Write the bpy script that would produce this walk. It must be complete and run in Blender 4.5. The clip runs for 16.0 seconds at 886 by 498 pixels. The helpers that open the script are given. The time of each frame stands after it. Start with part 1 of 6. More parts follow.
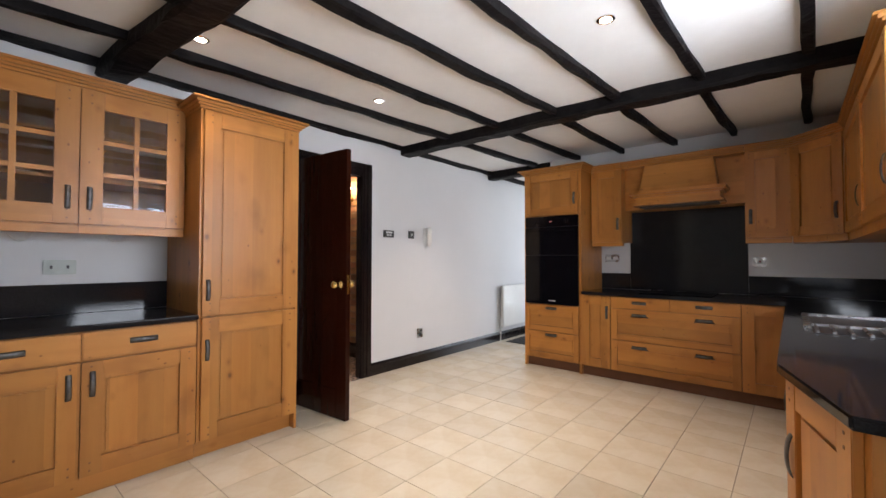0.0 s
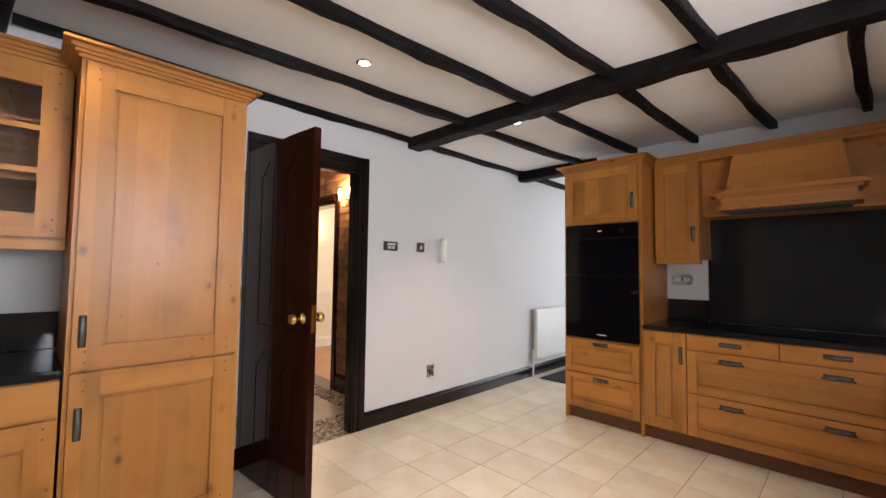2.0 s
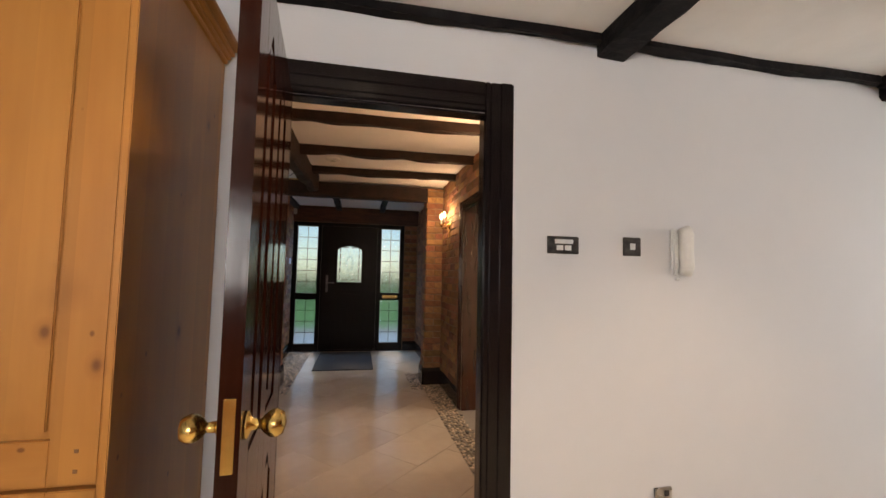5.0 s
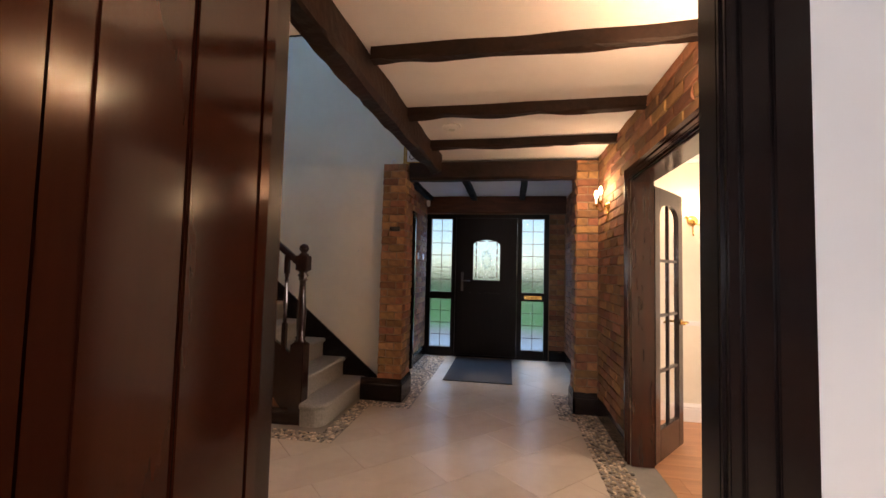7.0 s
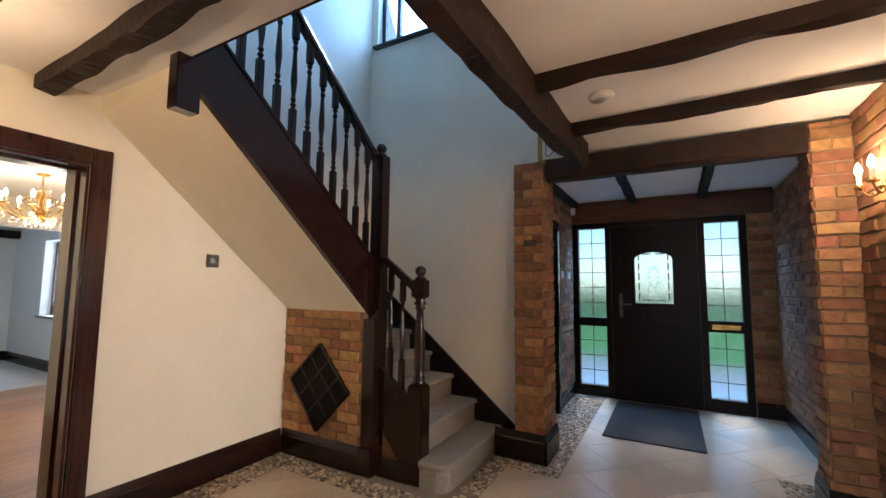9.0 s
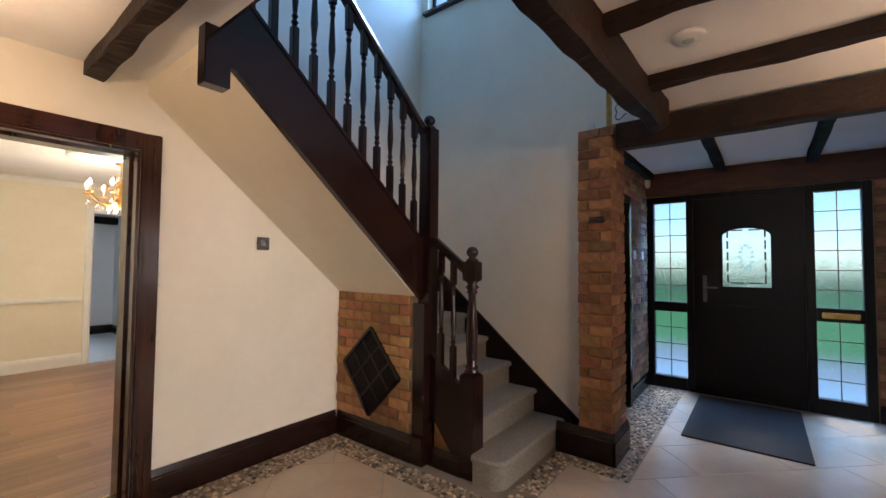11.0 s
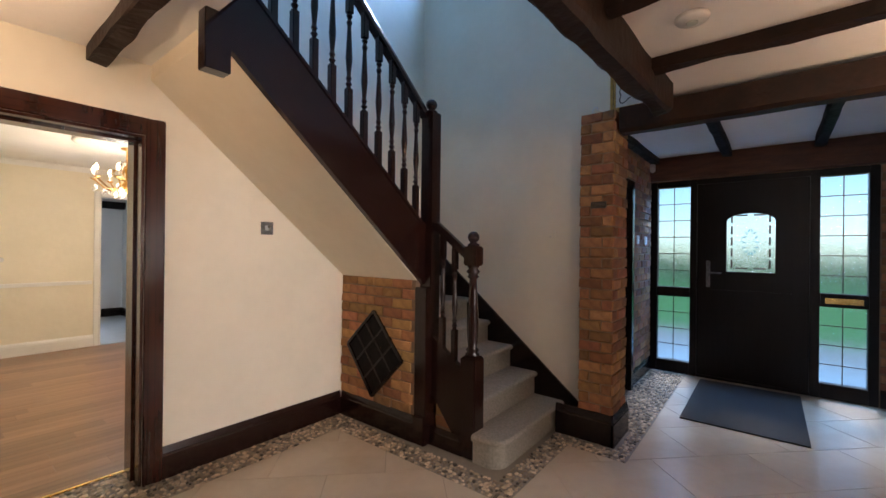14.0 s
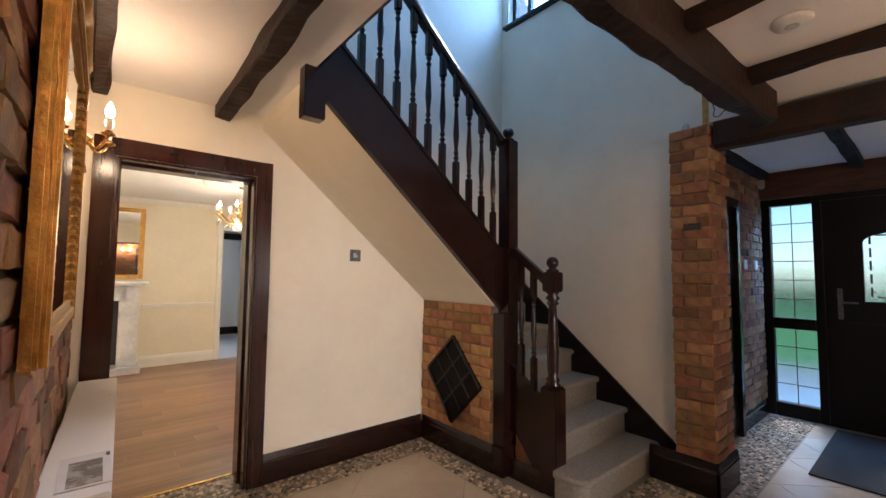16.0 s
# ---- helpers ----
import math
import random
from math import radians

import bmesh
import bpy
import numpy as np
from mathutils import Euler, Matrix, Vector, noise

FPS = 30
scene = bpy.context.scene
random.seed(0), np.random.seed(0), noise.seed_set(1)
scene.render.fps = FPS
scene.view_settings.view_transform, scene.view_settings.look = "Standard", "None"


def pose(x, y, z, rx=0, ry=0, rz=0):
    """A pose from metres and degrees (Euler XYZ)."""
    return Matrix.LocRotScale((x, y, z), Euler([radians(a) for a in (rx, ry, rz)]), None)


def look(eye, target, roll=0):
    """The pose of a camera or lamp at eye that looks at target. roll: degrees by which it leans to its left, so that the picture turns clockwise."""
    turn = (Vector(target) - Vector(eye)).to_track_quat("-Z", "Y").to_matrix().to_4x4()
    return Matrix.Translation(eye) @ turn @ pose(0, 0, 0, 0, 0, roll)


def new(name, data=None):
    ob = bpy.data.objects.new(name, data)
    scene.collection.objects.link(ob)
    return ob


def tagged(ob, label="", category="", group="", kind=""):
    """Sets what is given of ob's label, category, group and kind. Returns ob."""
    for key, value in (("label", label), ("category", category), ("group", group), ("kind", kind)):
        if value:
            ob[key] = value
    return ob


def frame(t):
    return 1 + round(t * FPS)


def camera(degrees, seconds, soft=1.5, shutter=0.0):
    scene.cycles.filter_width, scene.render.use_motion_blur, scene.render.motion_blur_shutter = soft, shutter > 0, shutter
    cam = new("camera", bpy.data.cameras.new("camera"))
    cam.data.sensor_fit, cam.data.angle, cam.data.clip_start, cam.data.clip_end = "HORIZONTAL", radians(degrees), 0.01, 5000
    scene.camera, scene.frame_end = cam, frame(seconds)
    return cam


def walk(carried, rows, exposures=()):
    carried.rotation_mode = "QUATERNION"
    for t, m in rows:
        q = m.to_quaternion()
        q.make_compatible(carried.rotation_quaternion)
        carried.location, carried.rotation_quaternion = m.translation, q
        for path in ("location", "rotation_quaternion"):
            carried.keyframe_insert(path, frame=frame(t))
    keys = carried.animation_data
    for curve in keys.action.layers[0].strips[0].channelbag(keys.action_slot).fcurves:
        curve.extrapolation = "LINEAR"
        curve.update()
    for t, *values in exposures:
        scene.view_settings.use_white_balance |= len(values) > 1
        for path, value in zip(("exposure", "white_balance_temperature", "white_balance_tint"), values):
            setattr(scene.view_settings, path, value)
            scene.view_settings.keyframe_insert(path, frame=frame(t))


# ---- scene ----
cam = camera(94.5, 16.0)
EXPOSURES = [(0.0, -0.02, 6500, 20), (2.5, -0.06, 6900, 21), (4.0, -0.20, 7300, 20), (6.5, 0.12, 8200, 28), (7.5, 0.36, 5900, 23), (8.5, 0.62, 6300, 16), (9.0, 0.52, 6150, 16), (11.5, 0.39, 5900, 17), (16.0, 0.40, 6000, 18)]
PATH = [
    (0, (-0.102, 0.355, 1.189), (-1.438, 1.922, 1.240), 0.1),
    (0.5, (-0.236, 0.504, 1.206), (-1.582, 2.061, 1.290), 0.4),
    (1, (-0.373, 0.668, 1.247), (-1.752, 2.196, 1.351), 0.6),
    (1.5, (-0.496, 0.907, 1.252), (-1.907, 2.405, 1.369), 0.7),
    (2, (-0.622, 1.163, 1.260), (-2.073, 2.621, 1.366), 0.7),
    (2.5, (-0.805, 1.426, 1.271), (-2.326, 2.811, 1.394), 0.6),
    (3, (-0.947, 1.660, 1.275), (-2.570, 2.922, 1.403), 0.6),
    (3.5, (-1.101, 1.916, 1.290), (-2.834, 3.023, 1.422), 0.7),
    (4, (-1.331, 2.128, 1.292), (-3.181, 3.020, 1.435), 0.7),
    (4.2, (-1.407, 2.206, 1.307), (-3.302, 3.005, 1.451), 0.8),
    (6.5, (-2.421, 2.589, 1.313), (-4.468, 2.394, 1.420), 1.4),
    (7, (-2.665, 2.604, 1.304), (-4.696, 2.280, 1.413), 1.4),
    (7.5, (-2.917, 2.556, 1.317), (-4.920, 2.098, 1.457), 1.2),
    (8, (-3.100, 2.529, 1.331), (-5.048, 1.874, 1.475), 1.0),
    (8.5, (-3.288, 2.501, 1.353), (-5.168, 1.675, 1.516), 0.8),
    (9, (-3.425, 2.459, 1.362), (-5.218, 1.462, 1.546), 0.6),
    (11.5, (-3.672, 2.395, 1.384), (-5.278, 1.105, 1.420), 0.5),
    (12, (-3.670, 2.407, 1.368), (-5.277, 1.119, 1.306), 0.7),
    (12.5, (-3.666, 2.415, 1.339), (-5.273, 1.131, 1.228), 0.8),
    (13, (-3.662, 2.421, 1.358), (-5.274, 1.141, 1.252), 0.8),
    (13.5, (-3.663, 2.430, 1.378), (-5.276, 1.151, 1.320), 0.7),
    (14, (-3.663, 2.430, 1.382), (-5.275, 1.146, 1.384), 0.6),
    (14.5, (-3.659, 2.433, 1.391), (-5.249, 1.125, 1.437), 0.5),
    (15, (-3.652, 2.444, 1.387), (-5.191, 1.076, 1.468), 0.5),
    (15.5, (-3.655, 2.460, 1.387), (-5.094, 0.989, 1.494), 0.5),
    (16, (-3.665, 2.485, 1.384), (-4.980, 0.906, 1.510), 0.6),
]
walk(cam, [(t, look(eye, target, roll)) for t, eye, target, roll in PATH], EXPOSURES)

# ---- light ----
world = bpy.data.worlds.new("world")
scene.world = world
world.use_nodes = True
wn = world.node_tree.nodes
sky = wn.new("ShaderNodeTexSky")
sky.sky_type = "NISHITA"
sky.sun_disc = False
sky.dust_density = 0.3
sky.ozone_density = 3.0
sky.sun_elevation = radians(48)
sky.sun_rotation = radians(265)
wn["Background"].inputs["Strength"].default_value = 0.13
world.node_tree.links.new(sky.outputs["Color"], wn["Background"].inputs["Color"])

sun = new("sun", bpy.data.lights.new("sun", "SUN"))
sun.data.energy, sun.data.angle, sun.data.color = 2.2, radians(14), (1.0, 0.96, 0.90)
sun.matrix_world = look((-20, 1, 14), (-7.5, 2, 0))


def area_lamp(place, target, w, h, watts, colour, spread=180):
    ob = new("daylight_fill", bpy.data.lights.new("daylight_fill", "AREA"))
    ob.data.shape, ob.data.size, ob.data.size_y, ob.data.energy, ob.data.color = "RECTANGLE", w, h, watts, colour
    ob.data.spread = radians(spread)
    ob.matrix_world = look(place, target)


DAY = (0.83, 0.945, 1.0)
area_lamp((0.74, 1.95, 1.55), (-1.2, 2.4, 2.95), 1.4, 0.9, 74, DAY)
area_lamp((0.74, -0.55, 1.1), (-1.2, 1.2, 3.4), 1.9, 1.9, 8, DAY)
# added lamp, unseen above the front door, throws blue sky light onto the porch floor
area_lamp((-9.42, 2.26, 2.72), (-8.0, 2.26, 0.4), 1.9, 0.8, 215, (0.20, 0.50, 1.0))
area_lamp((-1.55, 7.36, 1.15), (-1.6, 3.6, 1.6), 1.6, 1.9, 50, DAY)
area_lamp((-7.06, 0.24, 4.45), (-4.5, 0.3, 2.9), 1.0, 0.85, 34, (0.22, 0.50, 1.0))
# added warm lamp in an unseen lounge window, brightens the lounge and hall
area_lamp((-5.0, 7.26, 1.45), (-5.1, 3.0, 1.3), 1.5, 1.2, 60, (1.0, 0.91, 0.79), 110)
area_lamp((-6.34, -5.85, 1.45), (-4.5, -6.0, 1.0), 0.9, 1.0, 22, (0.62, 0.82, 1.0))


def bulb_light(place, watts, colour=(1.0, 0.70, 0.41), radius=0.02):
    ob = new("bulb_light", bpy.data.lights.new("bulb_light", "POINT"))
    ob.data.energy, ob.data.color, ob.data.shadow_soft_size = watts, colour, radius
    ob.location = place


def spot_light(place, watts):
    ob = new("downlight_beam", bpy.data.lights.new("downlight_beam", "SPOT"))
    ob.data.energy, ob.data.color, ob.data.spot_size, ob.data.spot_blend, ob.data.shadow_soft_size = watts, (1.0, 0.86, 0.68), radians(95), 0.7, 0.03
    ob.location = place


# ---- materials ----
def mat(name, colour, rough=0.5, metal=0.0, colour2=None, scale=8.0, detail=4.0, stretch=(1, 1, 1), bump=0.0, bump_scale=None, vary=0.0, spec=0.5, coat=0.0, contrast=0.35):
    """Two-scale noise between two colours, rough relief, and a shift per object."""
    m = bpy.data.materials.new(name)
    m.use_nodes = True
    nt = m.node_tree
    b = nt.nodes["Principled BSDF"]
    b.inputs["Roughness"].default_value, b.inputs["Metallic"].default_value = rough, metal
    b.inputs["Specular IOR Level"].default_value = spec
    b.inputs["Coat Weight"].default_value, b.inputs["Coat Roughness"].default_value = coat, 0.12
    colour2 = colour2 or tuple(c * 0.85 for c in colour)
    tc = nt.nodes.new("ShaderNodeTexCoord")
    mp = nt.nodes.new("ShaderNodeMapping")
    mp.inputs["Scale"].default_value = stretch
    nt.links.new(tc.outputs["Object"], mp.inputs["Vector"])
    n1 = nt.nodes.new("ShaderNodeTexNoise")
    n1.inputs["Scale"].default_value, n1.inputs["Detail"].default_value = scale, detail
    n2 = nt.nodes.new("ShaderNodeTexNoise")
    n2.inputs["Scale"].default_value, n2.inputs["Detail"].default_value = scale * 6, 3
    for n in (n1, n2):
        nt.links.new(mp.outputs["Vector"], n.inputs["Vector"])
    add = nt.nodes.new("ShaderNodeMath")
    add.operation = "MULTIPLY_ADD"
    add.inputs[1].default_value = 0.35
    nt.links.new(n2.outputs["Fac"], add.inputs[0])
    nt.links.new(n1.outputs["Fac"], add.inputs[2])
    ramp = nt.nodes.new("ShaderNodeValToRGB")
    ramp.color_ramp.elements[0].position, ramp.color_ramp.elements[1].position = 0.67 - contrast / 2, 0.67 + contrast / 2
    ramp.color_ramp.elements[0].color, ramp.color_ramp.elements[1].color = (*colour2, 1), (*colour, 1)
    nt.links.new(add.outputs[0], ramp.inputs["Fac"])
    out = ramp.outputs["Color"]
    if vary:
        info = nt.nodes.new("ShaderNodeObjectInfo")
        hsv = nt.nodes.new("ShaderNodeHueSaturation")
        rng = nt.nodes.new("ShaderNodeMapRange")
        rng.inputs["To Min"].default_value, rng.inputs["To Max"].default_value = 1 - vary, 1 + vary
        nt.links.new(info.outputs["Random"], rng.inputs["Value"])
        nt.links.new(rng.outputs["Result"], hsv.inputs["Value"])
        if vary > 0.3:
            tint = nt.nodes.new("ShaderNodeMath")
            tint.operation = "PINGPONG"
            tint.inputs[1].default_value = 0.11
            hue = nt.nodes.new("ShaderNodeMapRange")
            hue.inputs["From Max"].default_value = 0.11
            hue.inputs["To Min"].default_value, hue.inputs["To Max"].default_value = 0.482, 0.522
            nt.links.new(info.outputs["Random"], tint.inputs[0])
            nt.links.new(tint.outputs[0], hue.inputs["Value"])
            nt.links.new(hue.outputs["Result"], hsv.inputs["Hue"])
        nt.links.new(out, hsv.inputs["Color"])
        out = hsv.outputs["Color"]
    nt.links.new(out, b.inputs["Base Color"])
    rr = nt.nodes.new("ShaderNodeMapRange")
    rr.inputs["To Min"].default_value, rr.inputs["To Max"].default_value = max(0.02, rough * 0.8), min(1, rough * 1.2)
    nt.links.new(n1.outputs["Fac"], rr.inputs["Value"])
    nt.links.new(rr.outputs["Result"], b.inputs["Roughness"])
    if bump:
        bp = nt.nodes.new("ShaderNodeBump")
        bp.inputs["Strength"].default_value, bp.inputs["Distance"].default_value = bump, 0.01
        if bump_scale:
            n3 = nt.nodes.new("ShaderNodeTexNoise")
            n3.inputs["Scale"].default_value, n3.inputs["Detail"].default_value = bump_scale, 5
            nt.links.new(tc.outputs["Object"], n3.inputs["Vector"])
            nt.links.new(n3.outputs["Fac"], bp.inputs["Height"])
        else:
            nt.links.new(add.outputs[0], bp.inputs["Height"])
        nt.links.new(bp.outputs["Normal"], b.inputs["Normal"])
    return m


def knotty(name, axis):
    """Honey pine: streaks along one axis, wide boards of differing tone, and scattered knots."""
    m = mat(name, (0.525, 0.226, 0.048), 0.38, 0, (0.42, 0.160, 0.030), 2.2, 5, tuple(0.3 if i == axis else 3.2 for i in range(3)), 0.05, None, 0.05, contrast=0.5)
    nt = m.node_tree
    b = nt.nodes["Principled BSDF"]
    base = b.inputs["Base Color"].links[0].from_socket
    tc = nt.nodes.new("ShaderNodeTexCoord")
    vo = nt.nodes.new("ShaderNodeTexVoronoi")
    vo.inputs["Scale"].default_value = 6.0
    ma = nt.nodes.new("ShaderNodeMapping")
    ma.inputs["Scale"].default_value = tuple(0.7 if i == axis else 1.0 for i in range(3))
    nt.links.new(tc.outputs["Object"], ma.inputs["Vector"])
    nt.links.new(ma.outputs["Vector"], vo.inputs["Vector"])
    ra = nt.nodes.new("ShaderNodeValToRGB")
    ra.color_ramp.elements[0].position, ra.color_ramp.elements[1].position = 0.04, 0.085
    ra.color_ramp.elements[0].color, ra.color_ramp.elements[1].color = (0.20, 0.13, 0.10, 1), (1, 1, 1, 1)
    nt.links.new(vo.outputs["Distance"], ra.inputs["Fac"])
    sep = nt.nodes.new("ShaderNodeSeparateXYZ")
    nt.links.new(tc.outputs["Object"], sep.inputs["Vector"])
    across = nt.nodes.new("ShaderNodeMath")
    across.operation = "ADD"
    if axis == 2:
        nt.links.new(sep.outputs["X"], across.inputs[0])
        nt.links.new(sep.outputs["Y"], across.inputs[1])
    else:
        nt.links.new(sep.outputs["Z"], across.inputs[0])
        across.inputs[1].default_value = 0.03
    scaled = nt.nodes.new("ShaderNodeMath")
    scaled.operation = "MULTIPLY"
    scaled.inputs[1].default_value = 8.3
    nt.links.new(across.outputs[0], scaled.inputs[0])
    board = nt.nodes.new("ShaderNodeMath")
    board.operation = "FLOOR"
    nt.links.new(scaled.outputs[0], board.inputs[0])
    wn_ = nt.nodes.new("ShaderNodeTexWhiteNoise")
    wn_.noise_dimensions = "1D"
    nt.links.new(board.outputs[0], wn_.inputs["W"])
    tone = nt.nodes.new("ShaderNodeMapRange")
    tone.inputs["To Min"].default_value, tone.inputs["To Max"].default_value = 0.86, 1.13
    nt.links.new(wn_.outputs["Value"], tone.inputs["Value"])
    hs = nt.nodes.new("ShaderNodeHueSaturation")
    nt.links.new(tone.outputs["Result"], hs.inputs["Value"])
    nt.links.new(base, hs.inputs["Color"])
    base = hs.outputs["Color"]
    # soft smoky patches, then small pin knots, then the large knots with a brown halo
    smoke_ = nt.nodes.new("ShaderNodeTexNoise")
    smoke_.inputs["Scale"].default_value, smoke_.inputs["Detail"].default_value = 5.5, 2
    nt.links.new(ma.outputs["Vector"], smoke_.inputs["Vector"])
    patch = nt.nodes.new("ShaderNodeValToRGB")
    patch.color_ramp.elements[0].position, patch.color_ramp.elements[1].position = 0.55, 0.75
    patch.color_ramp.elements[0].color, patch.color_ramp.elements[1].color = (1, 1, 1, 1), (0.74, 0.68, 0.62, 1)
    nt.links.new(smoke_.outputs["Fac"], patch.inputs["Fac"])
    pins = nt.nodes.new("ShaderNodeTexVoronoi")
    pins.inputs["Scale"].default_value = 13.0
    nt.links.new(ma.outputs["Vector"], pins.inputs["Vector"])
    pin = nt.nodes.new("ShaderNodeValToRGB")
    pin.color_ramp.elements[0].position, pin.color_ramp.elements[1].position = 0.045, 0.085
    pin.color_ramp.elements[0].color, pin.color_ramp.elements[1].color = (0.28, 0.17, 0.12, 1), (1, 1, 1, 1)
    nt.links.new(pins.outputs["Distance"], pin.inputs["Fac"])
    halo = ra.color_ramp.elements.new(0.16)
    halo.color = (1, 1, 1, 1)
    ra.color_ramp.elements[1].color = (0.80, 0.72, 0.66, 1)
    for layer, amount in ((patch, 0.9), (pin, 0.7), (ra, 0.75)):
        mx = nt.nodes.new("ShaderNodeMix")
        mx.data_type, mx.blend_type = "RGBA", "MULTIPLY"
        mx.inputs["Factor"].default_value = amount
        nt.links.new(base, mx.inputs["A"])
        nt.links.new(layer.outputs["Color"], mx.inputs["B"])
        base = mx.outputs["Result"]
    nt.links.new(base, b.inputs["Base Color"])
    return m


PINE_X, PINE_Y, PINE_Z = knotty("pine_x", 0), knotty("pine_y", 1), knotty("pine_z", 2)
WHITE = mat("white_plaster", (0.70, 0.70, 0.71), 0.7, 0, (0.675, 0.68, 0.69), 1.5, bump=0.05, bump_scale=14)
CEIL = mat("ceiling_plaster", (0.86, 0.85, 0.83), 0.8, 0, (0.81, 0.80, 0.78), 2.5, bump=0.35, bump_scale=9)
CREAM = mat("cream_plaster", (0.82, 0.765, 0.63), 0.75, 0, (0.77, 0.715, 0.58), 2.5, bump=0.2, bump_scale=14)
SATIN = mat("white_gloss", (0.82, 0.81, 0.78), 0.3, 0, (0.79, 0.78, 0.75))
BLACKBEAM = mat("black_beam", (0.006, 0.005, 0.006), 0.55, 0, (0.012, 0.010, 0.010), 12, bump=0.5, bump_scale=26, spec=0.12)
BROWNBEAM = mat("brown_beam", (0.030, 0.015, 0.010), 0.55, 0, (0.014, 0.008, 0.006), 6, bump=0.5, bump_scale=24, spec=0.2)
REDBEAM = mat("red_brown_timber", (0.105, 0.047, 0.030), 0.6, 0, (0.060, 0.027, 0.018), 5, stretch=(5, 0.8, 5), bump=0.4, bump_scale=22, spec=0.2)
DARKWOOD = mat("dark_mahogany", (0.020, 0.0068, 0.0048), 0.24, 0, (0.013, 0.0048, 0.0038), 5, stretch=(6, 6, 0.6), bump=0.04, spec=0.35, coat=0.25)
DARKLEAF = mat("door_mahogany", (0.032, 0.0080, 0.0040), 0.12, 0, (0.027, 0.0068, 0.0035), 4, stretch=(5, 5, 0.5), bump=0.004, spec=0.2, coat=0.05)
DOORWOOD = mat("glossy_mahogany", (0.046, 0.013, 0.007), 0.16, 0, (0.028, 0.009, 0.006), 4, stretch=(5, 5, 0.5), bump=0.03, spec=0.4, coat=0.35)
BLACKWOOD = mat("black_gloss_wood", (0.012, 0.007, 0.007), 0.25, 0, (0.008, 0.005, 0.005), 8, spec=0.3, coat=0.1, bump=0.04)
TILE = mat("cream_tile", (0.76, 0.69, 0.56), 0.22, 0, (0.68, 0.58, 0.42), 3.5, vary=0.06, bump=0.03)
GROUT = mat("grout", (0.26, 0.23, 0.19), 0.9)
HALLTILE = mat("beige_hall_tile", (0.57, 0.475, 0.365), 0.2, 0, (0.50, 0.41, 0.31), 2.0, vary=0.04, bump=0.02)
MORTAR = mat("mortar", (0.27, 0.195, 0.13), 0.95, 0, (0.19, 0.13, 0.085), 20, bump=0.5, bump_scale=90)
CARPET = mat("grey_carpet", (0.33, 0.305, 0.26), 0.95, 0, (0.24, 0.22, 0.185), 60, bump=0.8, bump_scale=320)
MATGREY = mat("grey_mat", (0.036, 0.035, 0.035), 0.95, 0, (0.022, 0.021, 0.021), 40, bump=0.8, bump_scale=260)
GRANITE = mat("black_granite", (0.010, 0.010, 0.012), 0.07, 0, (0.016, 0.016, 0.019), 160, contrast=0.2, spec=0.35)
BLACKGLASS = mat("black_glass", (0.004, 0.004, 0.006), 0.06, spec=0.3)
GREYGLASS = mat("charcoal_glass_splashback", (0.014, 0.014, 0.016), 0.10, spec=0.35)
STEEL = mat("brushed_steel", (0.55, 0.55, 0.56), 0.28, 1.0, scale=20)
PEWTER = mat("pewter", (0.17, 0.165, 0.16), 0.42, 1.0, (0.09, 0.09, 0.09), 30, bump=0.2)
BRASS = mat("brass", (0.80, 0.56, 0.20), 0.22, 1.0, (0.60, 0.40, 0.13), 12)
GILT = mat("gilt", (0.55, 0.33, 0.09), 0.35, 0.85, (0.35, 0.19, 0.05), 25, bump=0.4, bump_scale=70)
CHROME = mat("chrome", (0.85, 0.85, 0.87), 0.06, 1.0)
PLASTIC = mat("white_plastic", (0.78, 0.78, 0.77), 0.35)
PALEPLATE = mat("pale_plastic", (0.50, 0.54, 0.50), 0.35)
GREYPLASTIC = mat("dark_plastic", (0.05, 0.05, 0.05), 0.4)
PLANK = mat("oak_laminate", (0.35, 0.205, 0.12), 0.3, 0, (0.24, 0.13, 0.075), 2.0, 5, (0.5, 9, 9), 0.03, None, 0.22)
LOUNGEWOOD = mat("orange_oak_laminate", (0.50, 0.24, 0.11), 0.3, 0, (0.36, 0.16, 0.07), 2.0, 5, (9, 0.5, 9), 0.03, None, 0.10)
PALEFLOOR = mat("pale_floor", (0.45, 0.46, 0.46), 0.4)
GRASS = mat("grass", (0.055, 0.33, 0.05), 0.9, 0, (0.04, 0.22, 0.03), 3)
DRIVE = mat("paving", (0.38, 0.36, 0.34), 0.9, 0, (0.28, 0.26, 0.25), 6)
PAPER = mat("printed_paper", (0.75, 0.74, 0.72), 0.5)
INK = mat("dark_ink", (0.05, 0.045, 0.05), 0.6)
SCREEN = mat("grey_print", (0.35, 0.33, 0.31), 0.6, 0, (0.12, 0.11, 0.10), 22, contrast=0.15)
HEDGE = mat("hedge_leaves", (0.09, 0.17, 0.055), 0.7, 0, (0.05, 0.10, 0.03), 6)
MARBLE = mat("white_marble", (0.80, 0.80, 0.79), 0.25, 0, (0.55, 0.56, 0.58), 3.5, 8, contrast=0.25)
MIRROR = mat("mirror_glass", (0.92, 0.92, 0.92), 0.015, 1.0, (0.91, 0.91, 0.91))
PEBBLE = mat("pebble", (0.29, 0.23, 0.16), 0.35, 0, (0.15, 0.11, 0.07), 30, contrast=0.4)
BUFFBRICK = mat("buff_brick", (0.47, 0.25, 0.105), 0.85, 0, (0.27, 0.13, 0.060), 14, vary=0.34, bump=0.5, bump_scale=55, contrast=0.55)
